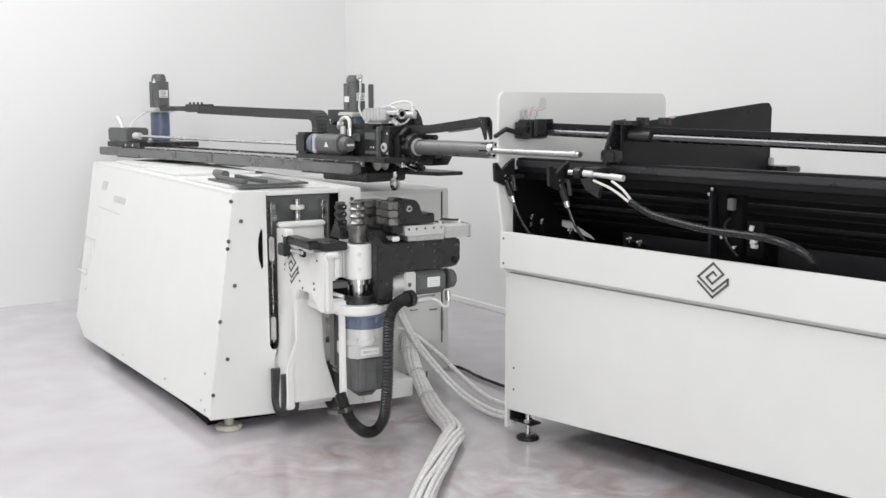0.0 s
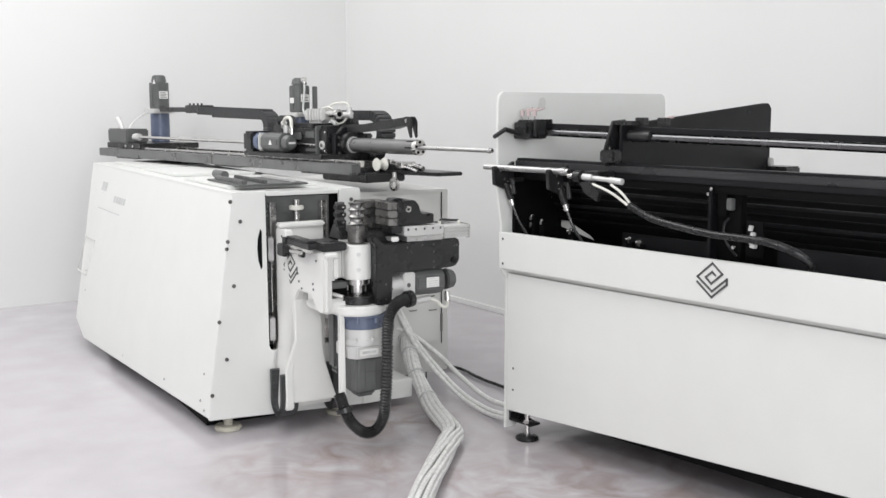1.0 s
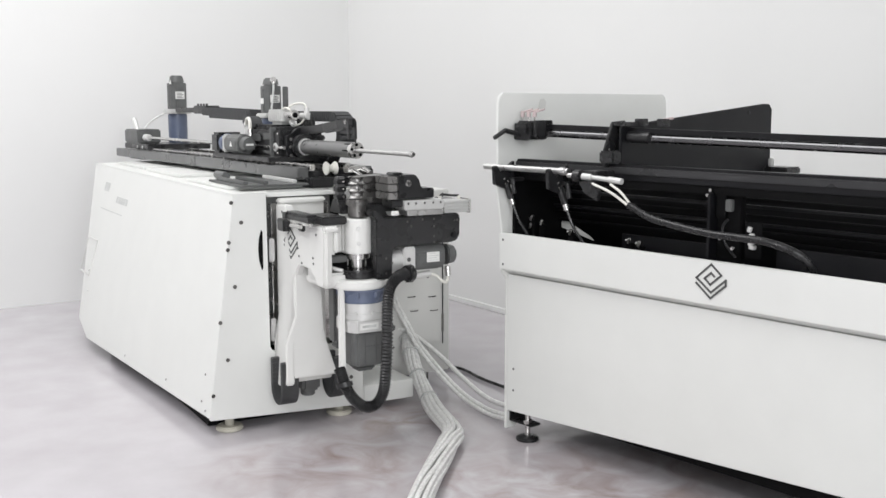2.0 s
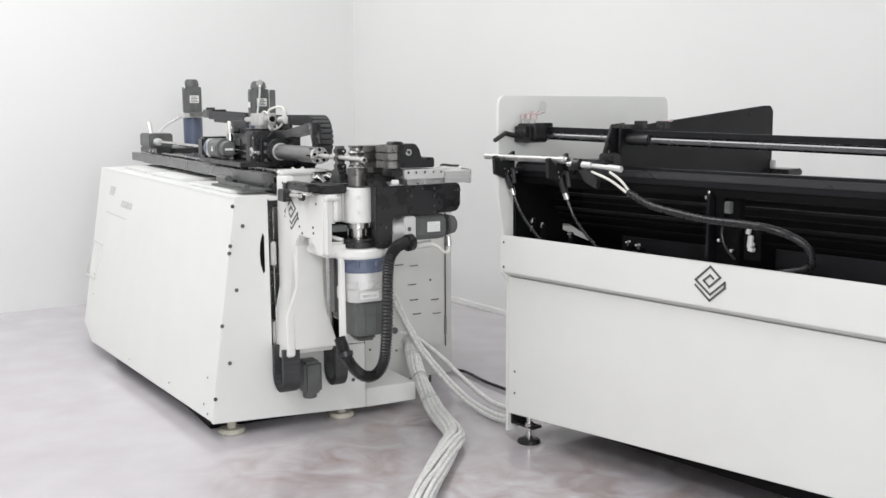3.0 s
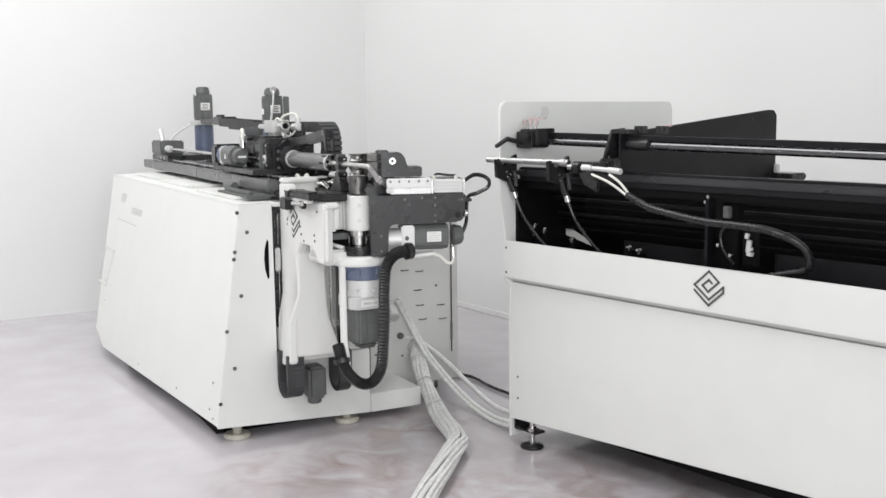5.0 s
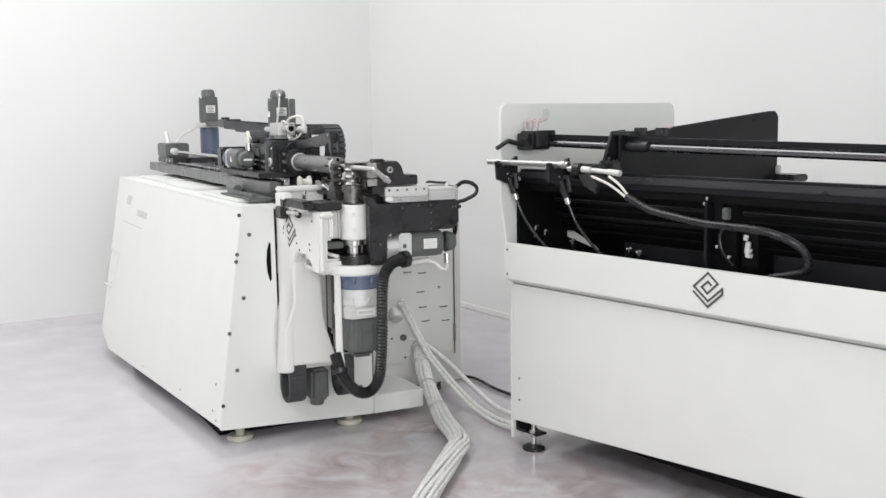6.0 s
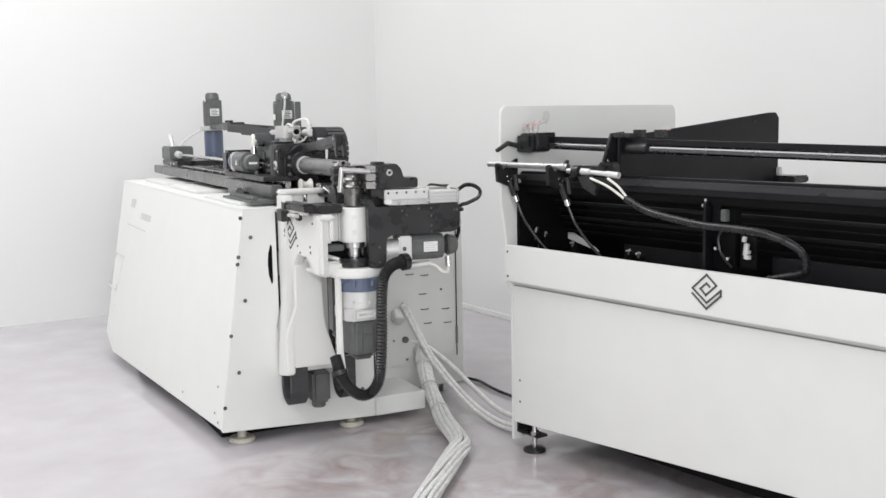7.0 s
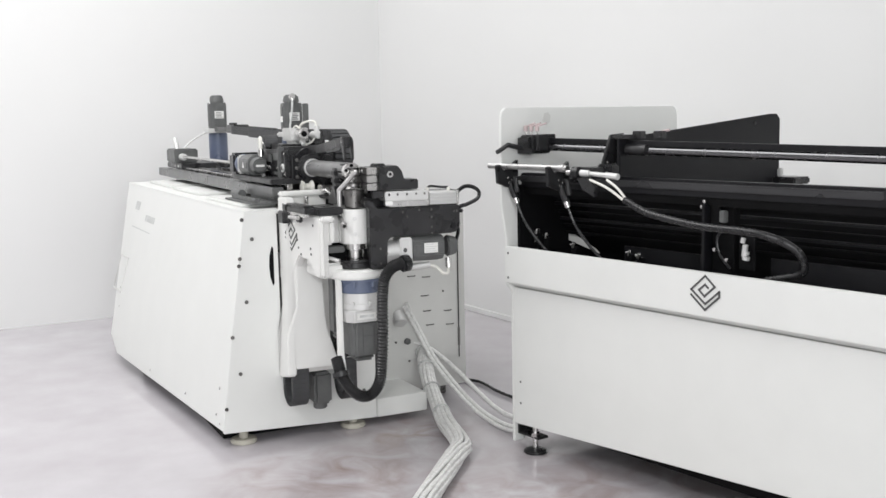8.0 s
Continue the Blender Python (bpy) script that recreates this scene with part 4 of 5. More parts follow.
    part("slide_stop", bx(B(), -0.12, -0.055, 0.44, 0.49, 0.775, 0.812, 0.008), BLACK, t)
    return t


def bend_arm():
    """Local x points along the arm, from the bending axis; at rest the arm points away from the machine's operator side."""
    t = thing("bend_arm", pose(*AXIS, 0, 0, 0, 85.5), "black steel bending arm with clamp slide and servo motor", "machine arm")
    bm = B()
    pr(bm, [(0.042, 0.578), (0.042, 0.82), (0.022, 0.83), (0.022, 0.852), (0.045, 0.852), (0.062, 0.838), (0.078, 0.82), (0.092, 0.817), (0.47, 0.822), (0.481, 0.81), (0.481, 0.735), (0.465, 0.712), (0.435, 0.706), (0.145, 0.703), (0.126, 0.69), (0.121, 0.578)], "y", -0.10, -0.045, 0.004)
    body = part("side_plate", bm, BLACK, t)
    part("far_plate", pr(B(), [(0.045, 0.60), (0.045, 0.86), (0.14, 0.86), (0.175, 0.812), (0.488, 0.812), (0.488, 0.715), (0.14, 0.71), (0.14, 0.60)], "y", 0.02, 0.045, 0.004), BLACK, t)
    part("floor_plate", bx(B(), 0.15, 0.475, -0.045, 0.02, 0.712, 0.735, 0.003), BLACK, t)
    part("end_plate", bx(B(), 0.488, 0.498, -0.045, 0.03, 0.785, 0.81, 0.003), BLACK, t)
    for x, z in ((0.20, 0.80), (0.22, 0.78), (0.28, 0.805), (0.34, 0.805), (0.34, 0.775), (0.34, 0.735), (0.34, 0.71), (0.45, 0.795), (0.465, 0.795), (0.09, 0.66), (0.09, 0.60), (0.12, 0.64)):
        part("screw", bolt(B(), (x, -0.10, z), (0, -1, 0), 0.0055, 0.003), TOOL, body)
    part("knob", cy(B(), (0.445, -0.10, 0.735), (0.445, -0.108, 0.735), 0.012, n=14), SATIN, body)
    part("hub", ring(B(), (0, 0, 0.609), (0, 0, 0.616), 0.082, 0.072), BLACK, t)
    # clamp slide and its cylinder, one moving part
    slide = part("slide_block", bx(B(), 0.06, 0.117, -0.09, 0.0, 0.857, 0.887, 0.004), BLACK, t)
    bm = B()
    bx(bm, 0.135, 0.325, -0.098, -0.02, 0.8215, 0.844, 0.003)
    bx(bm, 0.225, 0.24, -0.101, -0.09, 0.822, 0.842, 0.002)
    part("slide_base", bm, TUBE, slide)
    part("slide_cover", bx(B(), 0.118, 0.325, -0.106, -0.01, 0.8445, 0.883, 0.004), ALU, slide, "brushed aluminium slide cover")
    for x in (0.135, 0.175, 0.22, 0.265, 0.305):
        part("cover_screw", bolt(B(), (x, -0.106, 0.871), (0, -1, 0), 0.005, 0.003), TOOL, slide)
    part("connector", bx(B(), 0.115, 0.15, -0.115, -0.101, 0.828, 0.846, 0.003), LABEL, t)
    bm = B()
    bx(bm, 0.335, 0.475, -0.08, -0.005, 0.822, 0.873, 0.004)
    for k in range(4):
        bx(bm, 0.338, 0.472, -0.088, -0.001, 0.824 + 0.0135 * k, 0.831 + 0.0135 * k, 0.001)
    part("air_cylinder", bm, ALU, slide, "finned aluminium air cylinder")
    for x0, x1 in ((0.328, 0.335), (0.475, 0.484)):
        part("cylinder_cap", bx(B(), x0, x1, -0.086, -0.002, 0.819, 0.877, 0.002), STEEL, slide)
    for x in (0.35, 0.455):
        part("air_fitting", cy(B(), (x, -0.03, 0.872), (x, -0.03, 0.889), 0.008, n=10, b=0.002), PLASTIC, slide)
    part("air_line", sw(B(), [(0.35, -0.03, 0.887), (0.37, -0.02, 0.893), (0.42, -0.02, 0.888), (0.455, -0.03, 0.887)], 0.005, 8, 6), BLACK, slide)
    hose = part("cylinder_hose", sw(B(), [(0.475, -0.03, 0.86), (0.5, -0.03, 0.868), (0.54, -0.025, 0.886), (0.585, -0.02, 0.882), (0.615, -0.02, 0.862), (0.608, -0.02, 0.835), (0.56, -0.01, 0.812), (0.52, 0.0, 0.798), (0.512, 0.0, 0.75), (0.505, -0.02, 0.7), (0.485, -0.03, 0.66), (0.462, -0.04, 0.645)], 0.0085, 10, 8), RUBBER, t)
    bm = cy(B(), (0.481, -0.04, 0.735), (0.505, -0.04, 0.735), 0.015, n=14, b=0.003)
    part("end_plug", bm, STEEL, t)
    part("hose_clip", bx(B(), 0.48, 0.53, -0.03, 0.012, 0.78, 0.794, 0.003), BLACK, t)
    # clamp die, on the slide
    bm = pr(B(), [(0.048, 0.888), (0.048, 0.98), (0.16, 0.984), (0.178, 0.962), (0.188, 0.928), (0.245, 0.928), (0.245, 0.888)], "y", -0.085, 0.02, 0.004)
    pr(bm, [(0.07, 0.98), (0.075, 0.992), (0.115, 0.992), (0.12, 0.98)], "y", -0.06, 0.0, 0.003)
    part("clamp_body", bm, BLACK, slide)
    for k in range(3):
        z = 0.89 + 0.031 * k
        bm = pr(B(), [(0.03, -0.1), (0.066, -0.108), (0.085, -0.088), (0.08, 0.015), (0.03, 0.012)], "z", z, z + 0.027, 0.002)
        part("clamp_die", bm, TOOL, slide, "dark steel clamp die")
        part("die_stud", cy(B(), (0.16, -0.02, z + 0.012), (0.21, -0.02, z + 0.012), 0.008, n=10, b=0.002), TOOL, slide)
    part("clamp_screw", ring(B(), (0.128, -0.085, 0.95), (0.128, -0.089, 0.95), 0.013, 0.006, 18), STEEL, slide)
    # motor under the arm
    bm = B()
    cy(bm, (0.118, -0.05, 0.64), (0.19, -0.05, 0.64), 0.044, n=32, b=0.003)
    part("motor_neck", bm, ALU, t)
    part("motor_block", bx(B(), 0.184, 0.245, -0.10, 0.0, 0.594, 0.698, 0.006), ALU, t, "machined aluminium coupling block")
    part("block_bore", cy(B(), (0.208, -0.1, 0.648), (0.208, -0.102, 0.648), 0.009, n=14), INK, t)
    servo(t, Matrix.Translation((0.211, -0.05, 0.65)) @ Matrix.Rotation(radians(90), 4, "Y") @ Matrix.Rotation(radians(0), 4, "Z"), 0.2, 0.098, False)
    bm = B()
    bx(bm, 0.30, 0.366, -0.106, -0.103, 0.632, 0.672, 0)
    plate = part("type_plate", bm, LABEL, t)
    for k, x1 in enumerate((0.36, 0.352, 0.362, 0.345)):
        part("plate_line", bx(B(), 0.307, x1, -0.1068, -0.1061, 0.638 + 0.009 * k, 0.6405 + 0.009 * k, 0), FADED, plate)
    part("plug", cy(B(), (0.425, -0.08, 0.605), (0.425, -0.085, 0.565), 0.014, n=14, b=0.003), STEEL, t)
    part("plug_cable", sw(B(), [(0.425, -0.085, 0.57), (0.42, -0.088, 0.545), (0.395, -0.09, 0.545), (0.365, -0.08, 0.57), (0.33, -0.07, 0.578)], 0.007, 8, 6), PLASTIC, t)
    part("connector_barrel", cy(B(), (0.2, -0.07, 0.57), (0.34, -0.07, 0.58), 0.014, n=16, b=0.003), ALU, t)
    for o in t.children_recursive:
        if o.name.split(".")[0] in ("clamp_body", "clamp_die", "clamp_screw", "hub", "encoder_cap", "rating_plate", "plate_print"):
            continue
        for v in o.data.vertices:
            if o.name.startswith("servo_motor"):
                v.co.z *= 0.87
            else:
                v.co.x *= 0.86
    return t, slide, hose


HEAD = bending_head()
ARM, ARM_SLIDE, ARM_HOSE = bend_arm()


def ribbed_hose():
    """The corrugated hose from the arm's foot down to the head."""
    t = thing("corrugated_hose", pose(*AXIS, 0, 0, 0, -4.5), "thick black corrugated cable hose hanging in a loop", "hose")
    bm = sw(B(), [(0.125, 0.165, 0.597), (0.135, 0.132, 0.597), (0.145, 0.095, 0.583), (0.15, 0.066, 0.54), (0.15, 0.056, 0.452), (0.15, 0.054, 0.34), (0.15, 0.048, 0.229), (0.148, 0.037, 0.14), (0.14, 0.005, 0.09), (0.13, -0.04, 0.086), (0.115, -0.084, 0.128), (0.095, -0.105, 0.18), (0.06, -0.11, 0.23)], 0.0245, 16, 16, ribs=0.2)
    part("hose", bm, HOSE_BLACK, t)
    part("end_gland", cy(B(), (0.13, 0.15, 0.597), (0.122, 0.18, 0.599), 0.034, n=14, b=0.004), BLACK, t)
    part("tie", ring(B(), (0.098, -0.104, 0.165), (0.092, -0.106, 0.182), 0.033, 0.024, 14), BLACK, t)
    return t


HOSE = ribbed_hose()


def lift_chain(y0, y1, name):
    """A hanging loop of cable chain below the head."""
    t = thing(name, BENDER, "wide black cable chain hanging in a loop under the head", "cable chain")
    bm = B()
    R, xc, zc = 0.056, 0.085, 0.135
    pts = [(-R, 0.02 * k) for k in range(6, 0, -1)] + [(-R * math.cos(a), -R * math.sin(a)) for a in [math.pi * k / 14 for k in range(15)]] + [(R, 0.02 * k) for k in range(1, 7)]
    link = part("chain_link", bx(bm, -0.0115, 0.0115, y0, y1, -0.012, 0.012, 0.002), CHAIN, t)
    for k, ((x, z), (x2, z2)) in enumerate(zip(pts, pts[1:])):
        o = again("chain_link", link, t, pose(0, 0, 0)) if k else link
        o.matrix_basis = pose(xc + (x + x2) / 2, 0, zc + (z + z2) / 2) @ Matrix.Rotation(-math.atan2(z2 - z, x2 - x), 4, "Y")
    return t


CHAINS = [lift_chain(0.262, 0.335, "cable_chain"), lift_chain(0.495, 0.55, "cable_chain")]


# ---- tube loader ----
LOADER = pose(0.66, 1.02, 0, 0, 0, 5.5)


def tube_loader():
    t = thing("tube_loader", LOADER, "long white tube loading magazine with a black trough", "tube loader")
    N = 3.4
    part("lower_panel", pr(B(), [(0.0145, 0.107), (N, 0.107 + 0.046 * N), (N, 0.68), (0.0145, 0.68)], "y", 0.005, 0.025, 0.003), WHITE, t)
    bm = B()
    pr(bm, [(0.02, 0.68), (-0.028, 0.705), (-0.03, 0.85), (-0.012, 0.853), (-0.008, 0.715), (0.03, 0.695)], "x", 0.0, N, 0.002)
    part("upper_panel", bm, WHITE, t)
    part("mark", diamond_mark(B(), (1.028, -0.0305, 0.785), (1, 0, 0), (0, 0, 1), 0.06, (0, -1, 0), 0.115), INK, t, "grey outlined diamond emblem")
    for x, z in ((0.025, 0.825), (0.025, 0.725)):
        part("screw", bolt(B(), (x, -0.03, z), (0, -1, 0), 0.005, 0.002), INK, t)
    for x, z in ((0.055, 0.29), (0.055, 0.2)):
        part("screw", bolt(B(), (x, 0.005, z), (0, -1, 0), 0.005, 0.002), INK, t)
    # end plate across the loader
    bm = B()
    pr(bm, [(0.004, 0.028), (0.004, 0.66), (-0.028, 0.70), (-0.028, 0.88), (-0.052, 1.02), (-0.052, 1.37), (-0.045, 1.395), (-0.025, 1.41), (0.97, 1.41), (0.99, 1.40), (1.0, 1.37), (1.0, 0.1), (0.12, 0.1), (0.06, 0.028)], "x", 0.0, 0.014, 0.003)
    part("end_plate", bm, WHITE, t)
    part("plate_slot", pr(B(), [(0.17, 1.355), (0.18, 1.385), (0.2, 1.39), (0.215, 1.375), (0.21, 1.35), (0.19, 1.335)], "x", 0.0145, 0.016, 0), GREYWHITE, t)
    # black trough
    part("trough_back", bx(B(), 0.016, N, 0.42, 0.44, 0.5, 1.09, 0), INNER, t)
    part("trough_floor", bx(B(), 0.016, N, 0.03, 0.42, 0.48, 0.5, 0), INNER, t)
    part("trough_side", bx(B(), 0.015, 0.03, 0.03, 0.42, 0.5, 1.10, 0), INNER, t)
    part("top_beam", bx(B(), 0.016, N, 0.05, 0.085, 1.09, 1.147, 0.003), SATIN, t)
    part("edge_strip", bx(B(), 0.016, N, 0.042, 0.049, 1.112, 1.138, 0.003), STRIP, t)
    part("lower_strip", bx(B(), 0.016, N, 0.052, 0.06, 1.062, 1.0885, 0.002), INNER, t)
    for k, (z, y) in enumerate(((1.046, 0.20), (1.02, 0.215), (0.986, 0.23), (0.955, 0.245), (0.927, 0.26), (0.894, 0.275))):
        bm = bx(B(), 0.032, N, y, y + 0.02, z - 0.012, z, 0.003)
        part("slat", bm, SATIN if k in (1, 3) else INNER, t)
    for x in (0.955, 1.92):
        bm = bx(B(), x + 0.016, x + 0.11, 0.07, 0.1, 0.5, 1.075, 0.003)
        bx(bm, x + 0.02, x + 0.06, 0.055, 0.07, 0.985, 1.085, 0.003)
        p = part("post", bm, INNER, t)
        part("post_edge", bx(B(), x, x + 0.014, 0.035, 0.1, 0.5, 1.07, 0.002), SATIN, p)
        part("post_block", bx(B(), x + 0.06, x + 0.085, 0.05, 0.07, 1.01, 1.05, 0.003), MOTOR, p)
        for dx, z in ((0.007, 1.078), (-0.004, 1.06), (0.05, 0.92), (0.1, 0.89)):
            part("post_screw", bolt(B(), (x + dx, 0.05, z), (0, -1, 0), 0.006, 0.012), STEEL, p)
    bm = cy(B(), (1.115, 0.055, 0.905), (1.12, 0.055, 0.945), 0.0095, n=14, b=0.002)
    cy(bm, (1.12, 0.055, 0.912), (1.121, 0.055, 0.922), 0.0125, n=8)
    cy(bm, (1.122, 0.055, 0.895), (1.124, 0.055, 0.906), 0.0125, n=8)
    cy(bm, (1.108, 0.055, 0.95), (1.112, 0.055, 0.965), 0.008, n=10)
    part("throttle_valve", bm, ALU, t)
    part("valve_mount", bx(B(), 1.085, 1.15, 0.066, 0.072, 0.86, 0.98, 0.002), INNER, t)
    part("air_line", sw(B(), [(1.03, 0.05, 0.985), (1.014, 0.048, 0.965), (1.012, 0.048, 0.935), (1.025, 0.05, 0.9), (1.06, 0.055, 0.86)], 0.0045, 8, 8), RUBBER, t)
    part("inner_panel", bx(B(), 0.46, 0.93, 0.185, 0.19, 0.5, 0.875, 0.002), SATIN, t)
    part("inner_panel", bx(B(), 1.17, 1.62, 0.12, 0.125, 0.5, 0.9, 0.002), SATIN, t)
    part("inner_panel", bx(B(), 1.66, N, 0.12, 0.125, 0.5, 0.9, 0.002), SATIN, t)
    # added pale triangle standing in for bright floor seen through a hole
    part("floor_through_hole", pr(B(), [(0.036, 0.893), (0.036, 0.852), (0.217, 0.812), (0.195, 0.828)], "y", 0.296, 0.3, 0), GREYWHITE, t)
    for x, z, w in ((0.052, 0.908, 0.008), (0.109, 0.893, 0.006), (0.268, 0.868, 0.008), (0.613, 0.857, 0.009), (0.564, 0.864, 0.006), (0.045, 0.875, 0.006)):
        bm = cy(B(), (x, 0.1, z - 0.012), (x + 0.006, 0.1, z + 0.01), w, n=10, b=0.002)
        cy(bm, (x - 0.012, 0.1, z), (x + 0.014, 0.1, z + 0.004), w * 0.7, n=8)
        part("small_fitting", bm, STEEL, t)
        part("fitting_foot", bx(B(), x - 0.014, x + 0.014, 0.1, 0.125, 0.5, z - 0.008, 0.003), INNER, t)
    # guide profile and bright rod
    # it falls slightly towards the far end
    fall = Matrix.Translation((0.1, 0.1, 1.265)) @ Matrix.Rotation(radians(0.95), 4, "Y") @ Matrix.Translation((-0.1, -0.1, -1.265))
    part("guide_profile", bx(B(), 0.1, N, 0.09, 0.115, 1.266, 1.287, 0.003, fall), SATIN, t)
    part("guide_rod", cy(B(), (0.1, 0.1, 1.251), (N, 0.1, 1.251), 0.0145, n=24, m=fall), ROD, t)
    # clamp block with levers on the end plate
    bm = B()
    pr(bm, [(0.016, 1.225), (0.016, 1.25), (0.04, 1.30), (0.105, 1.30), (0.115, 1.29), (0.115, 1.228), (0.09, 1.222)], "y", 0.03, 0.125, 0.004)
    bx(bm, 0.116, 0.14, 0.04, 0.13, 1.235, 1.302, 0.003)
    bx(bm, 0.03, 0.1, 0.02, 0.03, 1.245, 1.29, 0.003)
    part("clamp_block", bm, BLACK, t)
    for k in range(3):
        o = part("lever_stud", cy(B(), (0.038 + 0.034 * k, 0.06, 1.298), (0.038 + 0.034 * k, 0.06, 1.318), 0.004, n=8), STEEL, t)
        bm = cy(B(), (0.038 + 0.034 * k, 0.06, 1.314), (0.038 + 0.034 * k, 0.06, 1.338), 0.0085, n=10, b=0.002)
        cy(bm, (0.038 + 0.034 * k, 0.06, 1.333), (0.088 + 0.034 * k, 0.065, 1.346), 0.0035, n=8)
        part("lever", bm, RED, t, "dusty red clamping lever")
    bm = cy(B(), (0.05, 0.035, 1.245), (0.04, -0.035, 1.262), 0.010, n=12, b=0.003)
    cy(bm, (0.04, -0.03, 1.266), (0.025, -0.085, 1.232), 0.009, n=12, b=0.003)
    part("grip", bm, BLACK, t)
    # stop bracket on the guide
    bm = B()
    pr(bm, [(0.02, 1.135), (0.02, 1.2), (0.06, 1.30), (0.13, 1.305), (0.13, 1.135)], "x", 0.5, 0.515, 0.003)
    bx(bm, 0.515, 0.6, 0.06, 0.12, 1.285, 1.3, 0.002)
    bx(bm, 0.49, 0.56, 0.01, 0.06, 1.15, 1.195, 0.006)
    part("stop_bracket", bm, BLACK, t)
    for y, z in ((0.03, 1.175), (0.04, 1.2), (0.06, 1.16)):
        part("stop_screw", bolt(B(), (0.516, y, z), (1, 0, 0), 0.007, 0.004), STEEL, t)
    part("guide_bush", cy(B(), (0.56, 0.095, 1.246), (0.665, 0.095, 1.244), 0.021, n=18, b=0.004), BLACK, t)
    part("tab", bx(B(), 0.58, 0.62, 0.1, 0.13, 1.285, 1.312, 0.002), BLACK, t)
    part("tab", bx(B(), 0.68, 0.72, 0.1, 0.13, 1.285, 1.312, 0.002), BLACK, t)
    part("lever", cy(B(), (0.68, 0.12, 1.305), (0.73, 0.13, 1.315), 0.005, n=8), RED, t)
    # sloping magazine guide
    bm = B()
    pr(bm, [(0.055, 1.10), (0.055, 1.285), (0.95, 1.366), (0.99, 1.366), (1.01, 1.345), (1.01, 1.08)], "x", 0.545, 0.56, 0.003)
    part("magazine_guide", bm, SATIN, t)
    part("guide_screw", bolt(B(), (0.56, 0.84, 1.33), (1, 0, 0), 0.008, 0.003), BLACK, t)
    part("guide_foot", bx(B(), 0.53, 0.67, 0.96, 1.07, 1.075, 1.105, 0.006), BLACK, t)
    part("guide_latch", bx(B(), 0.562, 0.582, 0.99, 1.01, 1.105, 1.14, 0.004), ALU, t)
    part("guide_support", bx(B(), 0.53, 0.59, 1.002, 1.06, 0.0, 1.075, 0.003), BLACK, t)
    # levelling feet
    for x in (0.115, 2.6):
        for y in (0.03, 0.7):
            bm = cy(B(), (x, y, 0.0), (x, y, 0.014), 0.048, n=28, b=0.004)
            cy(bm, (x, y, 0.014), (x, y, 0.02), 0.044, 0.028, n=28)
            f = part("foot", bm, BLACK, t, "round black levelling foot")
            part("spindle", cy(B(), (x, y, 0.02), (x, y, 0.15), 0.011, n=12), STEEL, f)
            part("nut", cy(B(), (x, y, 0.07), (x, y, 0.085), 0.02, n=6), STEEL, f)
            bm = bx(B(), x - 0.098, x + 0.03, y - 0.01, y + 0.045, 0.06, 0.07, 0.002)
            bx(bm, x - 0.098, x - 0.05, y + 0.035, y + 0.045, 0.06, 0.12, 0.002)
            bx(bm, x - 0.1, x - 0.09, y - 0.01, y + 0.045, 0.06, 0.12, 0.002)
            part("foot_bracket", bm, BLACK, f)
    part("underframe", bx(B(), 0.02, N, 0.03, 0.95, 0.12, 0.16, 0), INNER, t)
    part("back_panel", bx(B(), 0.016, N, 0.98, 1.0, 0.1, 1.0, 0), WHITE, t)
    return t


tube_loader()


# ---- lifting forks with the next tube and the air hose, on the loader ----
def tube_lifter():
    t = thing("tube_lifter", LOADER, "pair of black V-shaped lifting forks carrying a steel tube", "lifting fork")
    z = 1.12
    for x in (0.018, 0.315):
        bm = B()
        pr(bm, [(-0.085, z - 0.055), (-0.09, z + 0.015), (-0.075, z + 0.02), (-0.05, z - 0.012), (-0.02, z + 0.012), (0.02, z + 0.035), (0.02, z - 0.05), (-0.03, z - 0.075)], "x", x, x + 0.018, 0.002)
        f = part("fork", bm, BLACK, t)
        for y, dz in ((-0.035, -0.035), (-0.015, -0.045), (-0.03, -0.055)):
            part("fork_screw", bolt(B(), (x + 0.018, y, z + dz), (1, 0, 0), 0.006, 0.004), STEEL, f)
        part("fork_stem", cy(B(), (x + 0.01, -0.02, z - 0.05), (x + 0.02, 0.0, z - 0.115), 0.014, n=12, b=0.003), BLACK, f)
        part("fork_fitting", cy(B(), (x + 0.02, -0.0, z - 0.115), (x + 0.025, 0.005, z - 0.14), 0.012, n=12, b=0.002), STEEL, f)
        part("clamp_grip", cy(B(), (x + 0.06, -0.03, z - 0.035), (x + 0.075, -0.035, z - 0.09), 0.009, n=10, b=0.002), BLACK, f)
        part("fork_rail", bx(B(), x + 0.018, x + 0.05, -0.02, 0.045, z - 0.045, z - 0.03, 0.003), BLACK, f)
        part("fork_cable", sw(B(), [(x + 0.025, 0.005, z - 0.14), (x + 0.06, 0.02, z - 0.22), (x + 0.14, 0.04, z - 0.31), (x + 0.22, 0.06, z - 0.37)], 0.006, 8, 8), RUBBER, f)
    return t


def waiting_tube():
    t = thing("steel_tube", LOADER, "short straight bright steel tube lying on the forks", "tube")
    z = 1.132
    part("tube_wall", ring(B(), (-0.06, -0.052, z), (0.40, -0.052, z), 0.0118, 0.0098, 20), TUBE, t)
    part("bead", ring(B(), (0.36, -0.052, z), (0.385, -0.052, z), 0.0148, 0.0098, 20), TUBE, t)
    return t


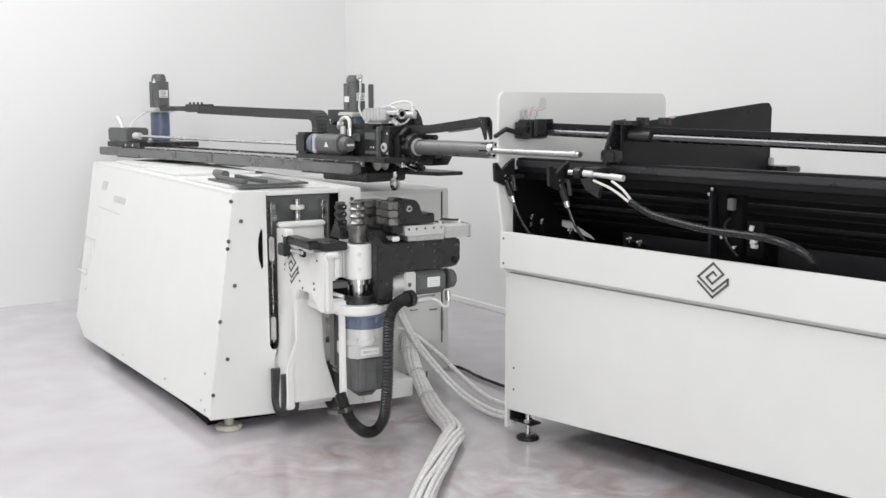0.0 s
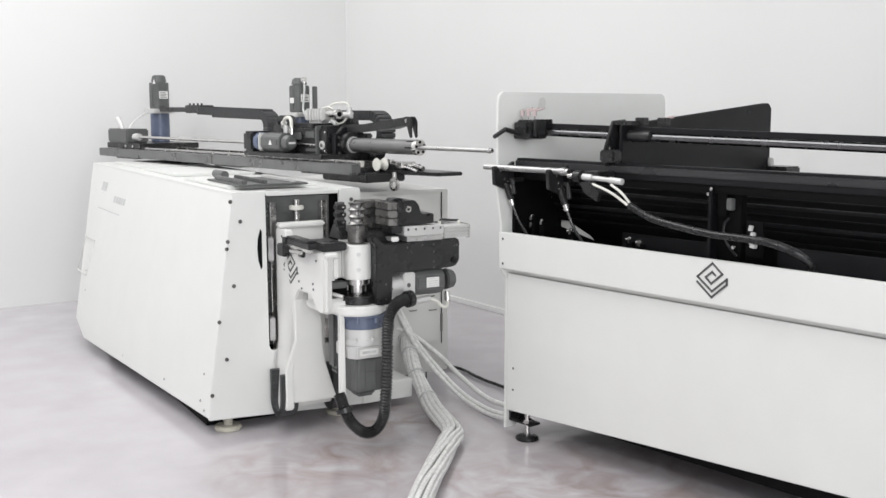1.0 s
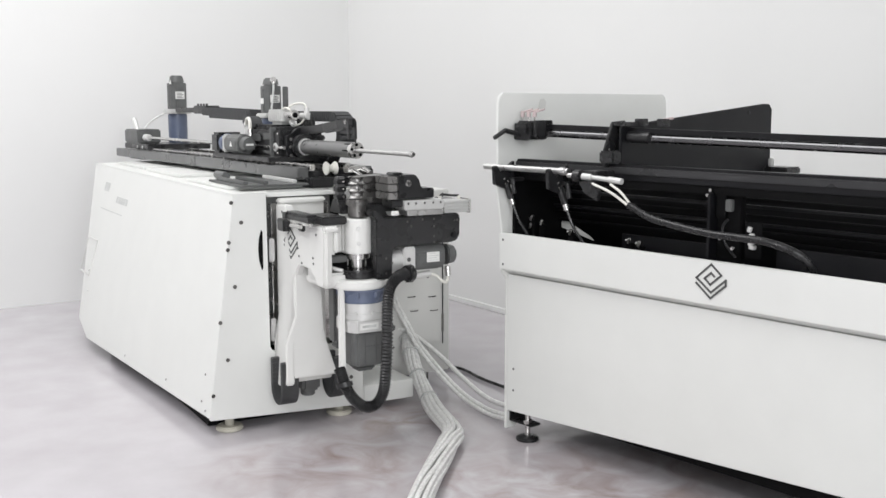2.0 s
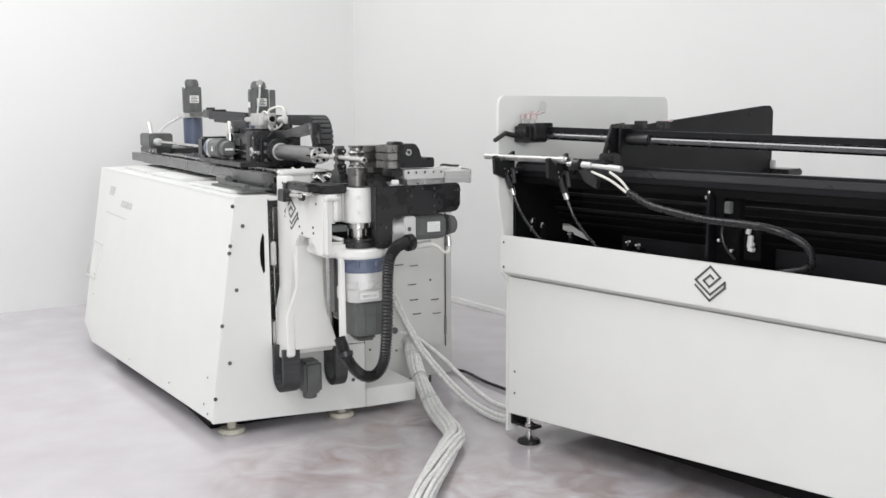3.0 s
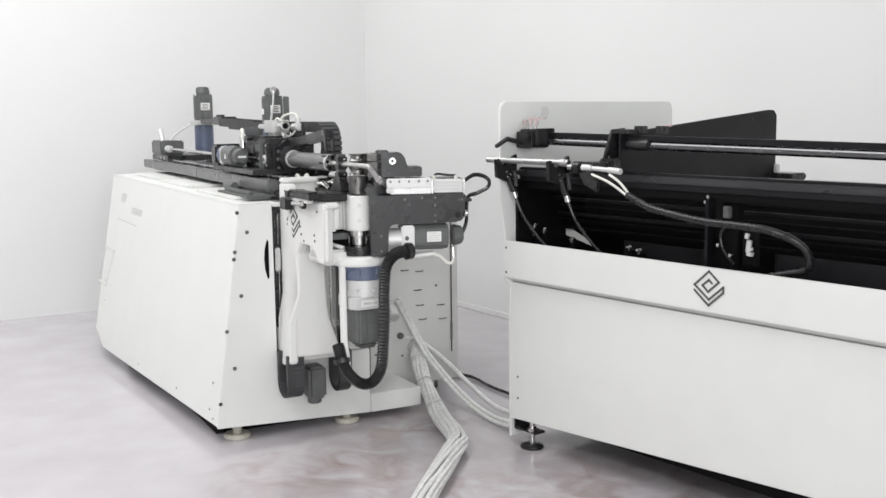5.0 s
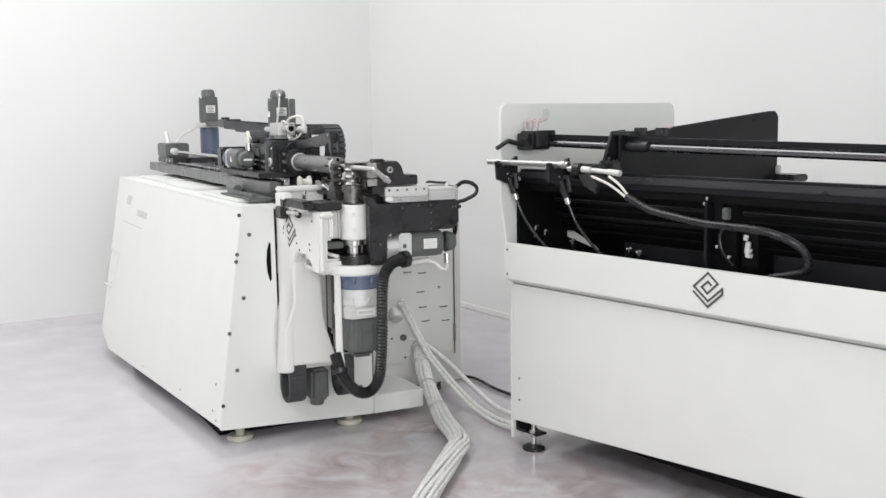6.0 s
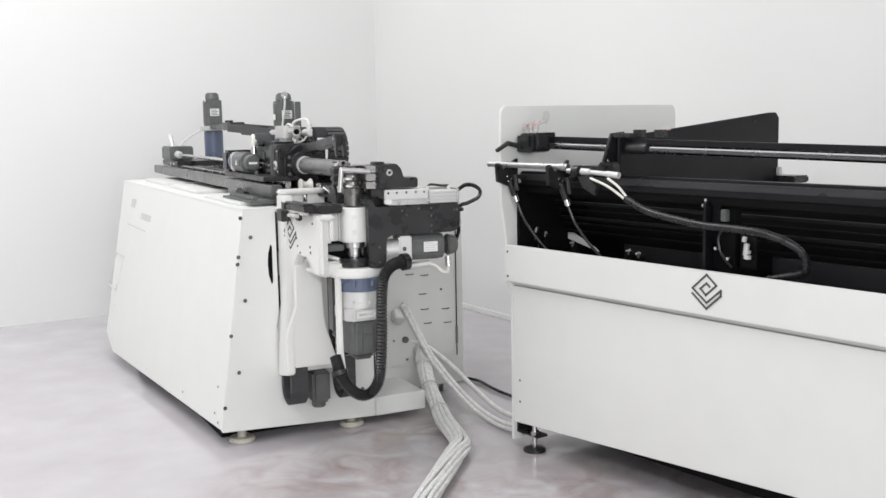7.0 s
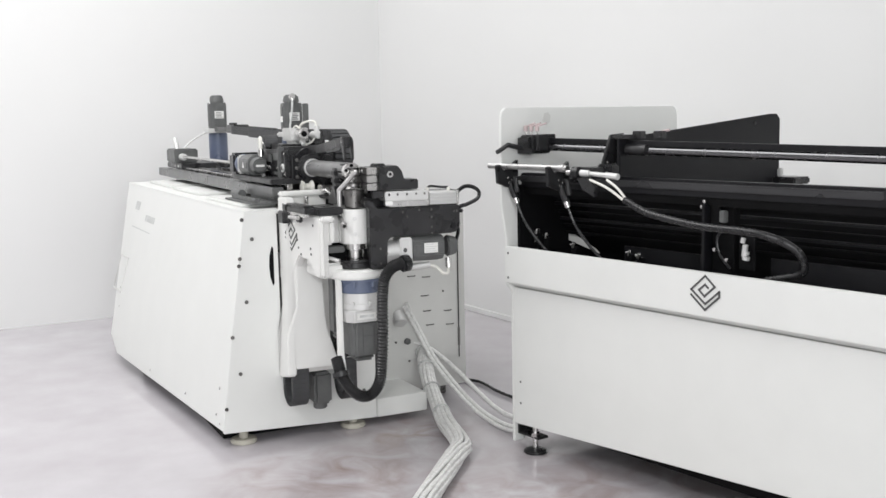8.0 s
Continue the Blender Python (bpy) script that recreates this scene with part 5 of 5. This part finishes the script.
def air_plug():
    t = thing("air_plug", LOADER, "air plug with knurled ring, white lines and black hose", "air hose")
    z = 1.118
    part("ring", cy(B(), (0.43, -0.052, z), (0.47, -0.052, z), 0.022, n=24, b=0.004), RUBBER, t)
    part("stem", cy(B(), (0.40, -0.052, z), (0.43, -0.052, z), 0.011, n=14), STEEL, t)
    bm = cy(B(), (0.47, -0.052, z), (0.52, -0.052, z - 0.002), 0.013, n=16, b=0.003)
    cy(bm, (0.52, -0.052, z - 0.002), (0.64, -0.052, z - 0.008), 0.009, n=14, b=0.002)
    cy(bm, (0.60, -0.055, z - 0.005), (0.66, -0.055, z - 0.009), 0.0115, n=14, b=0.002)
    part("valve", bm, ALU, t)
    part("holder", pr(B(), [(0.47, z - 0.02), (0.5, z - 0.06), (0.56, z - 0.085), (0.57, z - 0.05), (0.53, z - 0.01)], "y", -0.075, -0.055, 0.003), BLACK, t)
    part("holder_arm", bx(B(), 0.46, 0.54, -0.055, 0.046, z + 0.0, z + 0.02, 0.003), BLACK, t)
    for a, b in (((0.525, -0.07, z - 0.02), (0.705, -0.068, z - 0.092)), ((0.62, -0.07, z - 0.02), (0.71, -0.062, z - 0.09))):
        mid = ((a[0] + b[0]) / 2 + 0.01, -0.075, (a[2] + b[2]) / 2 + 0.008)
        part("white_line", sw(B(), [a, mid, b], 0.0048, 8, 6), PLASTIC, t)
    part("black_hose", sw(B(), [(0.7, -0.065, 1.03), (0.72, -0.063, 1.022), (0.796, -0.06, 0.992), (0.917, -0.06, 0.973), (1.032, -0.055, 0.96), (1.14, -0.05, 0.957), (1.235, -0.04, 0.951), (1.31, -0.02, 0.93), (1.345, 0.01, 0.9), (1.355, 0.03, 0.865), (1.345, 0.04, 0.832), (1.29, 0.05, 0.811), (1.2, 0.06, 0.79)], 0.0125, 12, 10), RUBBER, t)
    return t


LIFTER, WAITING, PLUG = tube_lifter(), waiting_tube(), air_plug()


# ---- cables on the floor ----
def floor_bundle():
    t = thing("cable_bundle", pose(0, 0, 0), "thick bundle of silver braided cables lying on the floor", "cable bundle")
    base = [(-0.24, 1.10, 0.255), (-0.19, 1.085, 0.245), (-0.12, 1.055, 0.205), (0.0, 1.005, 0.145), (0.15, 0.959, 0.088), (0.35, 0.888, 0.05), (0.6, 0.805, 0.04), (0.70, 0.72, 0.038), (0.80, 0.62, 0.034), (0.92, 0.505, 0.032), (1.12, 0.315, 0.032), (1.5, 0.0, 0.032)]
    rnd = random.Random(4)
    for k in range(11):
        a = 2 * math.pi * k / 10
        pts = []
        for i, (x, y, z) in enumerate(base):
            r = (0.0 if k == 10 else 0.026) * (0.6 if i < 2 else 1.0 if i < 5 else 1.3)
            w = r * math.cos(a + 0.35 * i)
            pts.append((x + 0.75 * w + rnd.uniform(-0.004, 0.004), y + 0.75 * w, max(0.012, z + 0.7 * r * math.sin(a + 0.35 * i))))
        part("cable", sw(B(), pts, 0.0105, 9, 8), BRAID, t)
    line = spline(base, 8)
    for k in range(9, 44, 9):
        d = (line[k + 1] - line[k]).normalized() * 0.004
        part("tie", ring(B(), line[k] - d, line[k] + d, 0.041, 0.036, 20), FADED, t)
    return t


def thin_cable(name, pts, r, mat, label):
    t = thing(name, pose(0, 0, 0), label, "cable")
    part("sleeve", sw(B(), pts, r, 9, 10), mat, t)
    return t


floor_bundle()
A = [(-0.20, 1.0, 0.49), (-0.21, 1.04, 0.42), (-0.19, 1.08, 0.33), (-0.1, 1.092, 0.236), (0.05, 1.121, 0.126), (0.2, 1.14, 0.052), (0.36, 1.13, 0.032), (0.5, 1.12, 0.035), (0.65, 1.125, 0.06)]
thin_cable("braided_cable", A, 0.0095, BRAID, "thin silver braided cable sagging to the floor")
thin_cable("braided_cable", [(x + 0.012, y - 0.018, max(0.014, z - 0.012)) for x, y, z in A], 0.0095, BRAID, "thin silver braided cable sagging to the floor")
thin_cable("braided_cable", [(-0.23, 0.98, 0.30), (-0.22, 1.06, 0.285), (-0.18, 1.14, 0.24), (-0.05, 1.189, 0.164), (0.1, 1.212, 0.088), (0.28, 1.2, 0.048), (0.45, 1.18, 0.05), (0.645, 1.165, 0.085)], 0.0115, BRAID, "thin silver braided cable sagging to the floor")
thin_cable("black_cable", [(-0.5, 1.38, 0.012), (-0.395, 1.42, 0.012), (-0.33, 1.465, 0.012), (-0.25, 1.475, 0.012), (-0.079, 1.448, 0.012), (0.122, 1.445, 0.012), (0.6, 1.45, 0.012)], 0.008, RUBBER, "thin black power cable on the floor")


# ---- the tube that is bent: rigid pieces joined at the bends ----
RT = 0.0095


def bent_tube():
    """One tube in four rigid lengths: what the collet holds, and three legs that are bent one after another."""
    t = thing("steel_tube", pose(0, 0, 0), "bright steel tube held in the collet and bent", "tube")
    out = [part("straight_length", ring(B(), (-0.3, 0, 0), (STOCK, 0, 0), RT, RT - 0.002, 20), TUBE, t)]
    for n in reversed(LEGS):
        bm = ring(B(), (0, 0, 0), (n, 0, 0), RT, RT - 0.002, 20)
        tmp = B()
        bmesh.ops.create_uvsphere(tmp, u_segments=18, v_segments=10, radius=RT * 0.999)
        out.append(part("leg", add(bm, tmp), TUBE, t))
    part("bead", ring(B(), (LEGS[0] - 0.022, 0, 0), (LEGS[0] - 0.014, 0, 0), RT + 0.003, RT - 0.001, 20), TUBE, out[-1])
    return out


# ---- what moves ----
def blend(keys, t):
    for (a, x), (b, y) in zip(keys, keys[1:]):
        if t <= b:
            u = max(0.0, (t - a) / (b - a))
            u = u * u * (3 - 2 * u)
            return x + (y - x) * u
    return keys[-1][1]


SWING = [(0, 0), (1.1, 0), (2.65, 1), (8, 1)]
TIP = [(0, 0.73), (0.5, 0.725), (1.05, 0.24), (1.5, 0.19), (2.8, 0.19), (4.4, 0.21), (5.0, 0.30), (5.8, 0.34), (6.5, 0.38), (7.2, 0.41), (7.5, 0.48), (8, 0.49)]
GRIP = [(0, 0), (7.65, 0), (7.9, -0.13), (8, -0.13)]
LIFT = [(0, 0), (1.4, 0), (2.7, 0.24), (4.75, 0.24), (5.6, 0.208), (8, 0.208)]
SIDE = [(0, 0), (4.75, 0), (5.6, -0.035), (8, -0.035)]
ARM_TURN = [(0, 85.5), (3.6, 85.5), (3.95, -5), (4.3, -5), (4.62, 85.5), (4.9, 85.5), (5.2, 20), (5.5, 20), (6.1, 85.5), (6.45, 85.5), (6.65, 77), (7.2, 77), (7.4, 85.5), (7.7, 85.5), (8, 79)]
CLAMP = [(0, 0.058), (3.05, 0.058), (3.35, 0), (4.25, 0), (4.45, 0.058), (4.75, 0.058), (4.9, 0), (8, 0)]
# directions of the near, middle and end leg of the bent tube, along the beam, across it and up
AHEAD = (1, 0, 0)
LEG_WAYS = [
    (0, AHEAD, AHEAD, AHEAD), (3.62, AHEAD, AHEAD, AHEAD), (3.8, AHEAD, AHEAD, (0.6, -0.8, 0)), (3.95, AHEAD, AHEAD, (-0.2, -0.98, 0)),
    (4.5, AHEAD, AHEAD, (-0.2, -0.98, 0)), (4.6, AHEAD, AHEAD, (-0.16, -0.4, -0.9)), (4.7, AHEAD, AHEAD, (-0.16, 0.55, -0.82)),
    (5.8, AHEAD, AHEAD, (-0.16, 0.85, -0.5)), (6.4, AHEAD, AHEAD, (-0.16, 0.65, -0.75)), (6.55, AHEAD, (0.6, -0.75, 0.1), (-0.1, 0.0, -1)),
    (6.7, AHEAD, (-0.16, -0.98, 0.1), (0, -0.1, -1)), (7.2, AHEAD, (-0.16, -0.98, 0.1), (0, -0.1, -1)),
    (7.3, (0.4, 0.6, 0.5), (-0.2, -0.6, -0.7), (0.2, 0.5, -0.8)), (7.45, (-0.16, 0.75, -0.62), (0, 0, -1), (0.3, 0.9, -0.15)),
    (7.7, (-0.16, 0.75, -0.62), (0, 0, -1), (0.3, 0.9, -0.15)), (7.87, (-0.45, -0.54, -0.71), (0, 0.0, -1), (0.9, -0.12, -0.35)),
    (8, (-0.45, -0.54, -0.71), (0, 0.0, -1), (0.9, -0.12, -0.35))]
FORKS = [(0, -0.008), (0.5, -0.02), (1.7, -0.02), (3.4, 0.046), (8, 0.046)]
FALL = [(0, 0.052), (0.1, 0.052), (0.45, 0), (8, 0)]
SLIDE = [(0, 0.05), (0.1, 0.05), (0.4, 0), (8, 0)]
LEGS = (0.085, 0.105, 0.10)
STOCK = 0.46 - sum(LEGS)

FED, LEG_NEAR, LEG_MID, LEG_END = bent_tube()


def way_at(k, t):
    for a, b in zip(LEG_WAYS, LEG_WAYS[1:]):
        if t <= b[0]:
            u = max(0.0, (t - a[0]) / (b[0] - a[0]))
            return (Vector(a[k]).normalized() * (1 - u) + Vector(b[k]).normalized() * u).normalized()
    return Vector(LEG_WAYS[-1][k]).normalized()


def along(p, d):
    """A pose at p with its x axis along d."""
    q = Vector((1, 0, 0)).rotation_difference(d)
    return Matrix.Translation(p) @ q.to_matrix().to_4x4()


def beam_at(t):
    s = blend(SWING, t)
    return pose(-0.172 + s * 0.10, 0.80 - s * 0.505, 0, 0, 0, 7.5 - s * 13.2)


def motions():
    times = [round(0.1 * k, 2) for k in range(81)]
    walk(BEAM, [(t, beam_at(t)) for t in times])
    walk(CARRIAGE, [(t, beam_at(t) @ pose(blend(TIP, t), 0, 0)) for t in times])
    walk(RUN, [(t, beam_at(t) @ pose(blend(TIP, t), 0, 0)) for t in times])
    walk(LOOP, [(t, beam_at(t) @ pose(-0.41 + 0.4 * blend(TIP, t), 0, 0)) for t in times])
    walk(HEAD, [(t, pose(AXIS[0], AXIS[1] + blend(SIDE, t), blend(LIFT, t), 0, 0, -4.5)) for t in times])
    walk(HOSE, [(t, pose(AXIS[0], AXIS[1] + blend(SIDE, t), blend(LIFT, t), 0, 0, -4.5 + 0.45 * (blend(ARM_TURN, t) - 85.5))) for t in times])
    walk(ARM, [(t, pose(AXIS[0], AXIS[1] + blend(SIDE, t), blend(LIFT, t), 0, 0, blend(ARM_TURN, t))) for t in times])
    walk(ARM_SLIDE, [(t, pose(blend(CLAMP, t), 0, 0)) for t in times])
    walk(ARM_HOSE, [(t, pose(-1.6 * blend(CLAMP, t), 1.2 * blend(CLAMP, t), -0.3 * blend(CLAMP, t))) for t in times])
    for c in CHAINS:
        walk(c, [(t, BENDER @ pose(0, 0, blend(LIFT, t) / 2)) for t in times])
    walk(WAITING, [(t, LOADER @ pose(blend(SLIDE, t), 0, blend(FORKS, t) + blend(FALL, t))) for t in times])
    for c in (LIFTER, PLUG):
        walk(c, [(t, LOADER @ pose(0, 0, blend(FORKS, t))) for t in times])
    rows = {LEG_END: [], LEG_MID: [], LEG_NEAR: [], FED: []}
    for t in times:
        m = beam_at(t)
        p = Vector((blend(TIP, t) + blend(GRIP, t), TUBE_V, TUBE_Z))
        rows[FED].append((t, m @ Matrix.Translation(p)))
        p = p + Vector((STOCK, 0, 0))
        for k, (ob, n) in enumerate(((LEG_NEAR, LEGS[2]), (LEG_MID, LEGS[1]), (LEG_END, LEGS[0]))):
            d = way_at(k + 1, t)
            rows[ob].append((t, m @ along(p, d)))
            p = p + d * n
    for ob, path in rows.items():
        walk(ob, path)


motions()
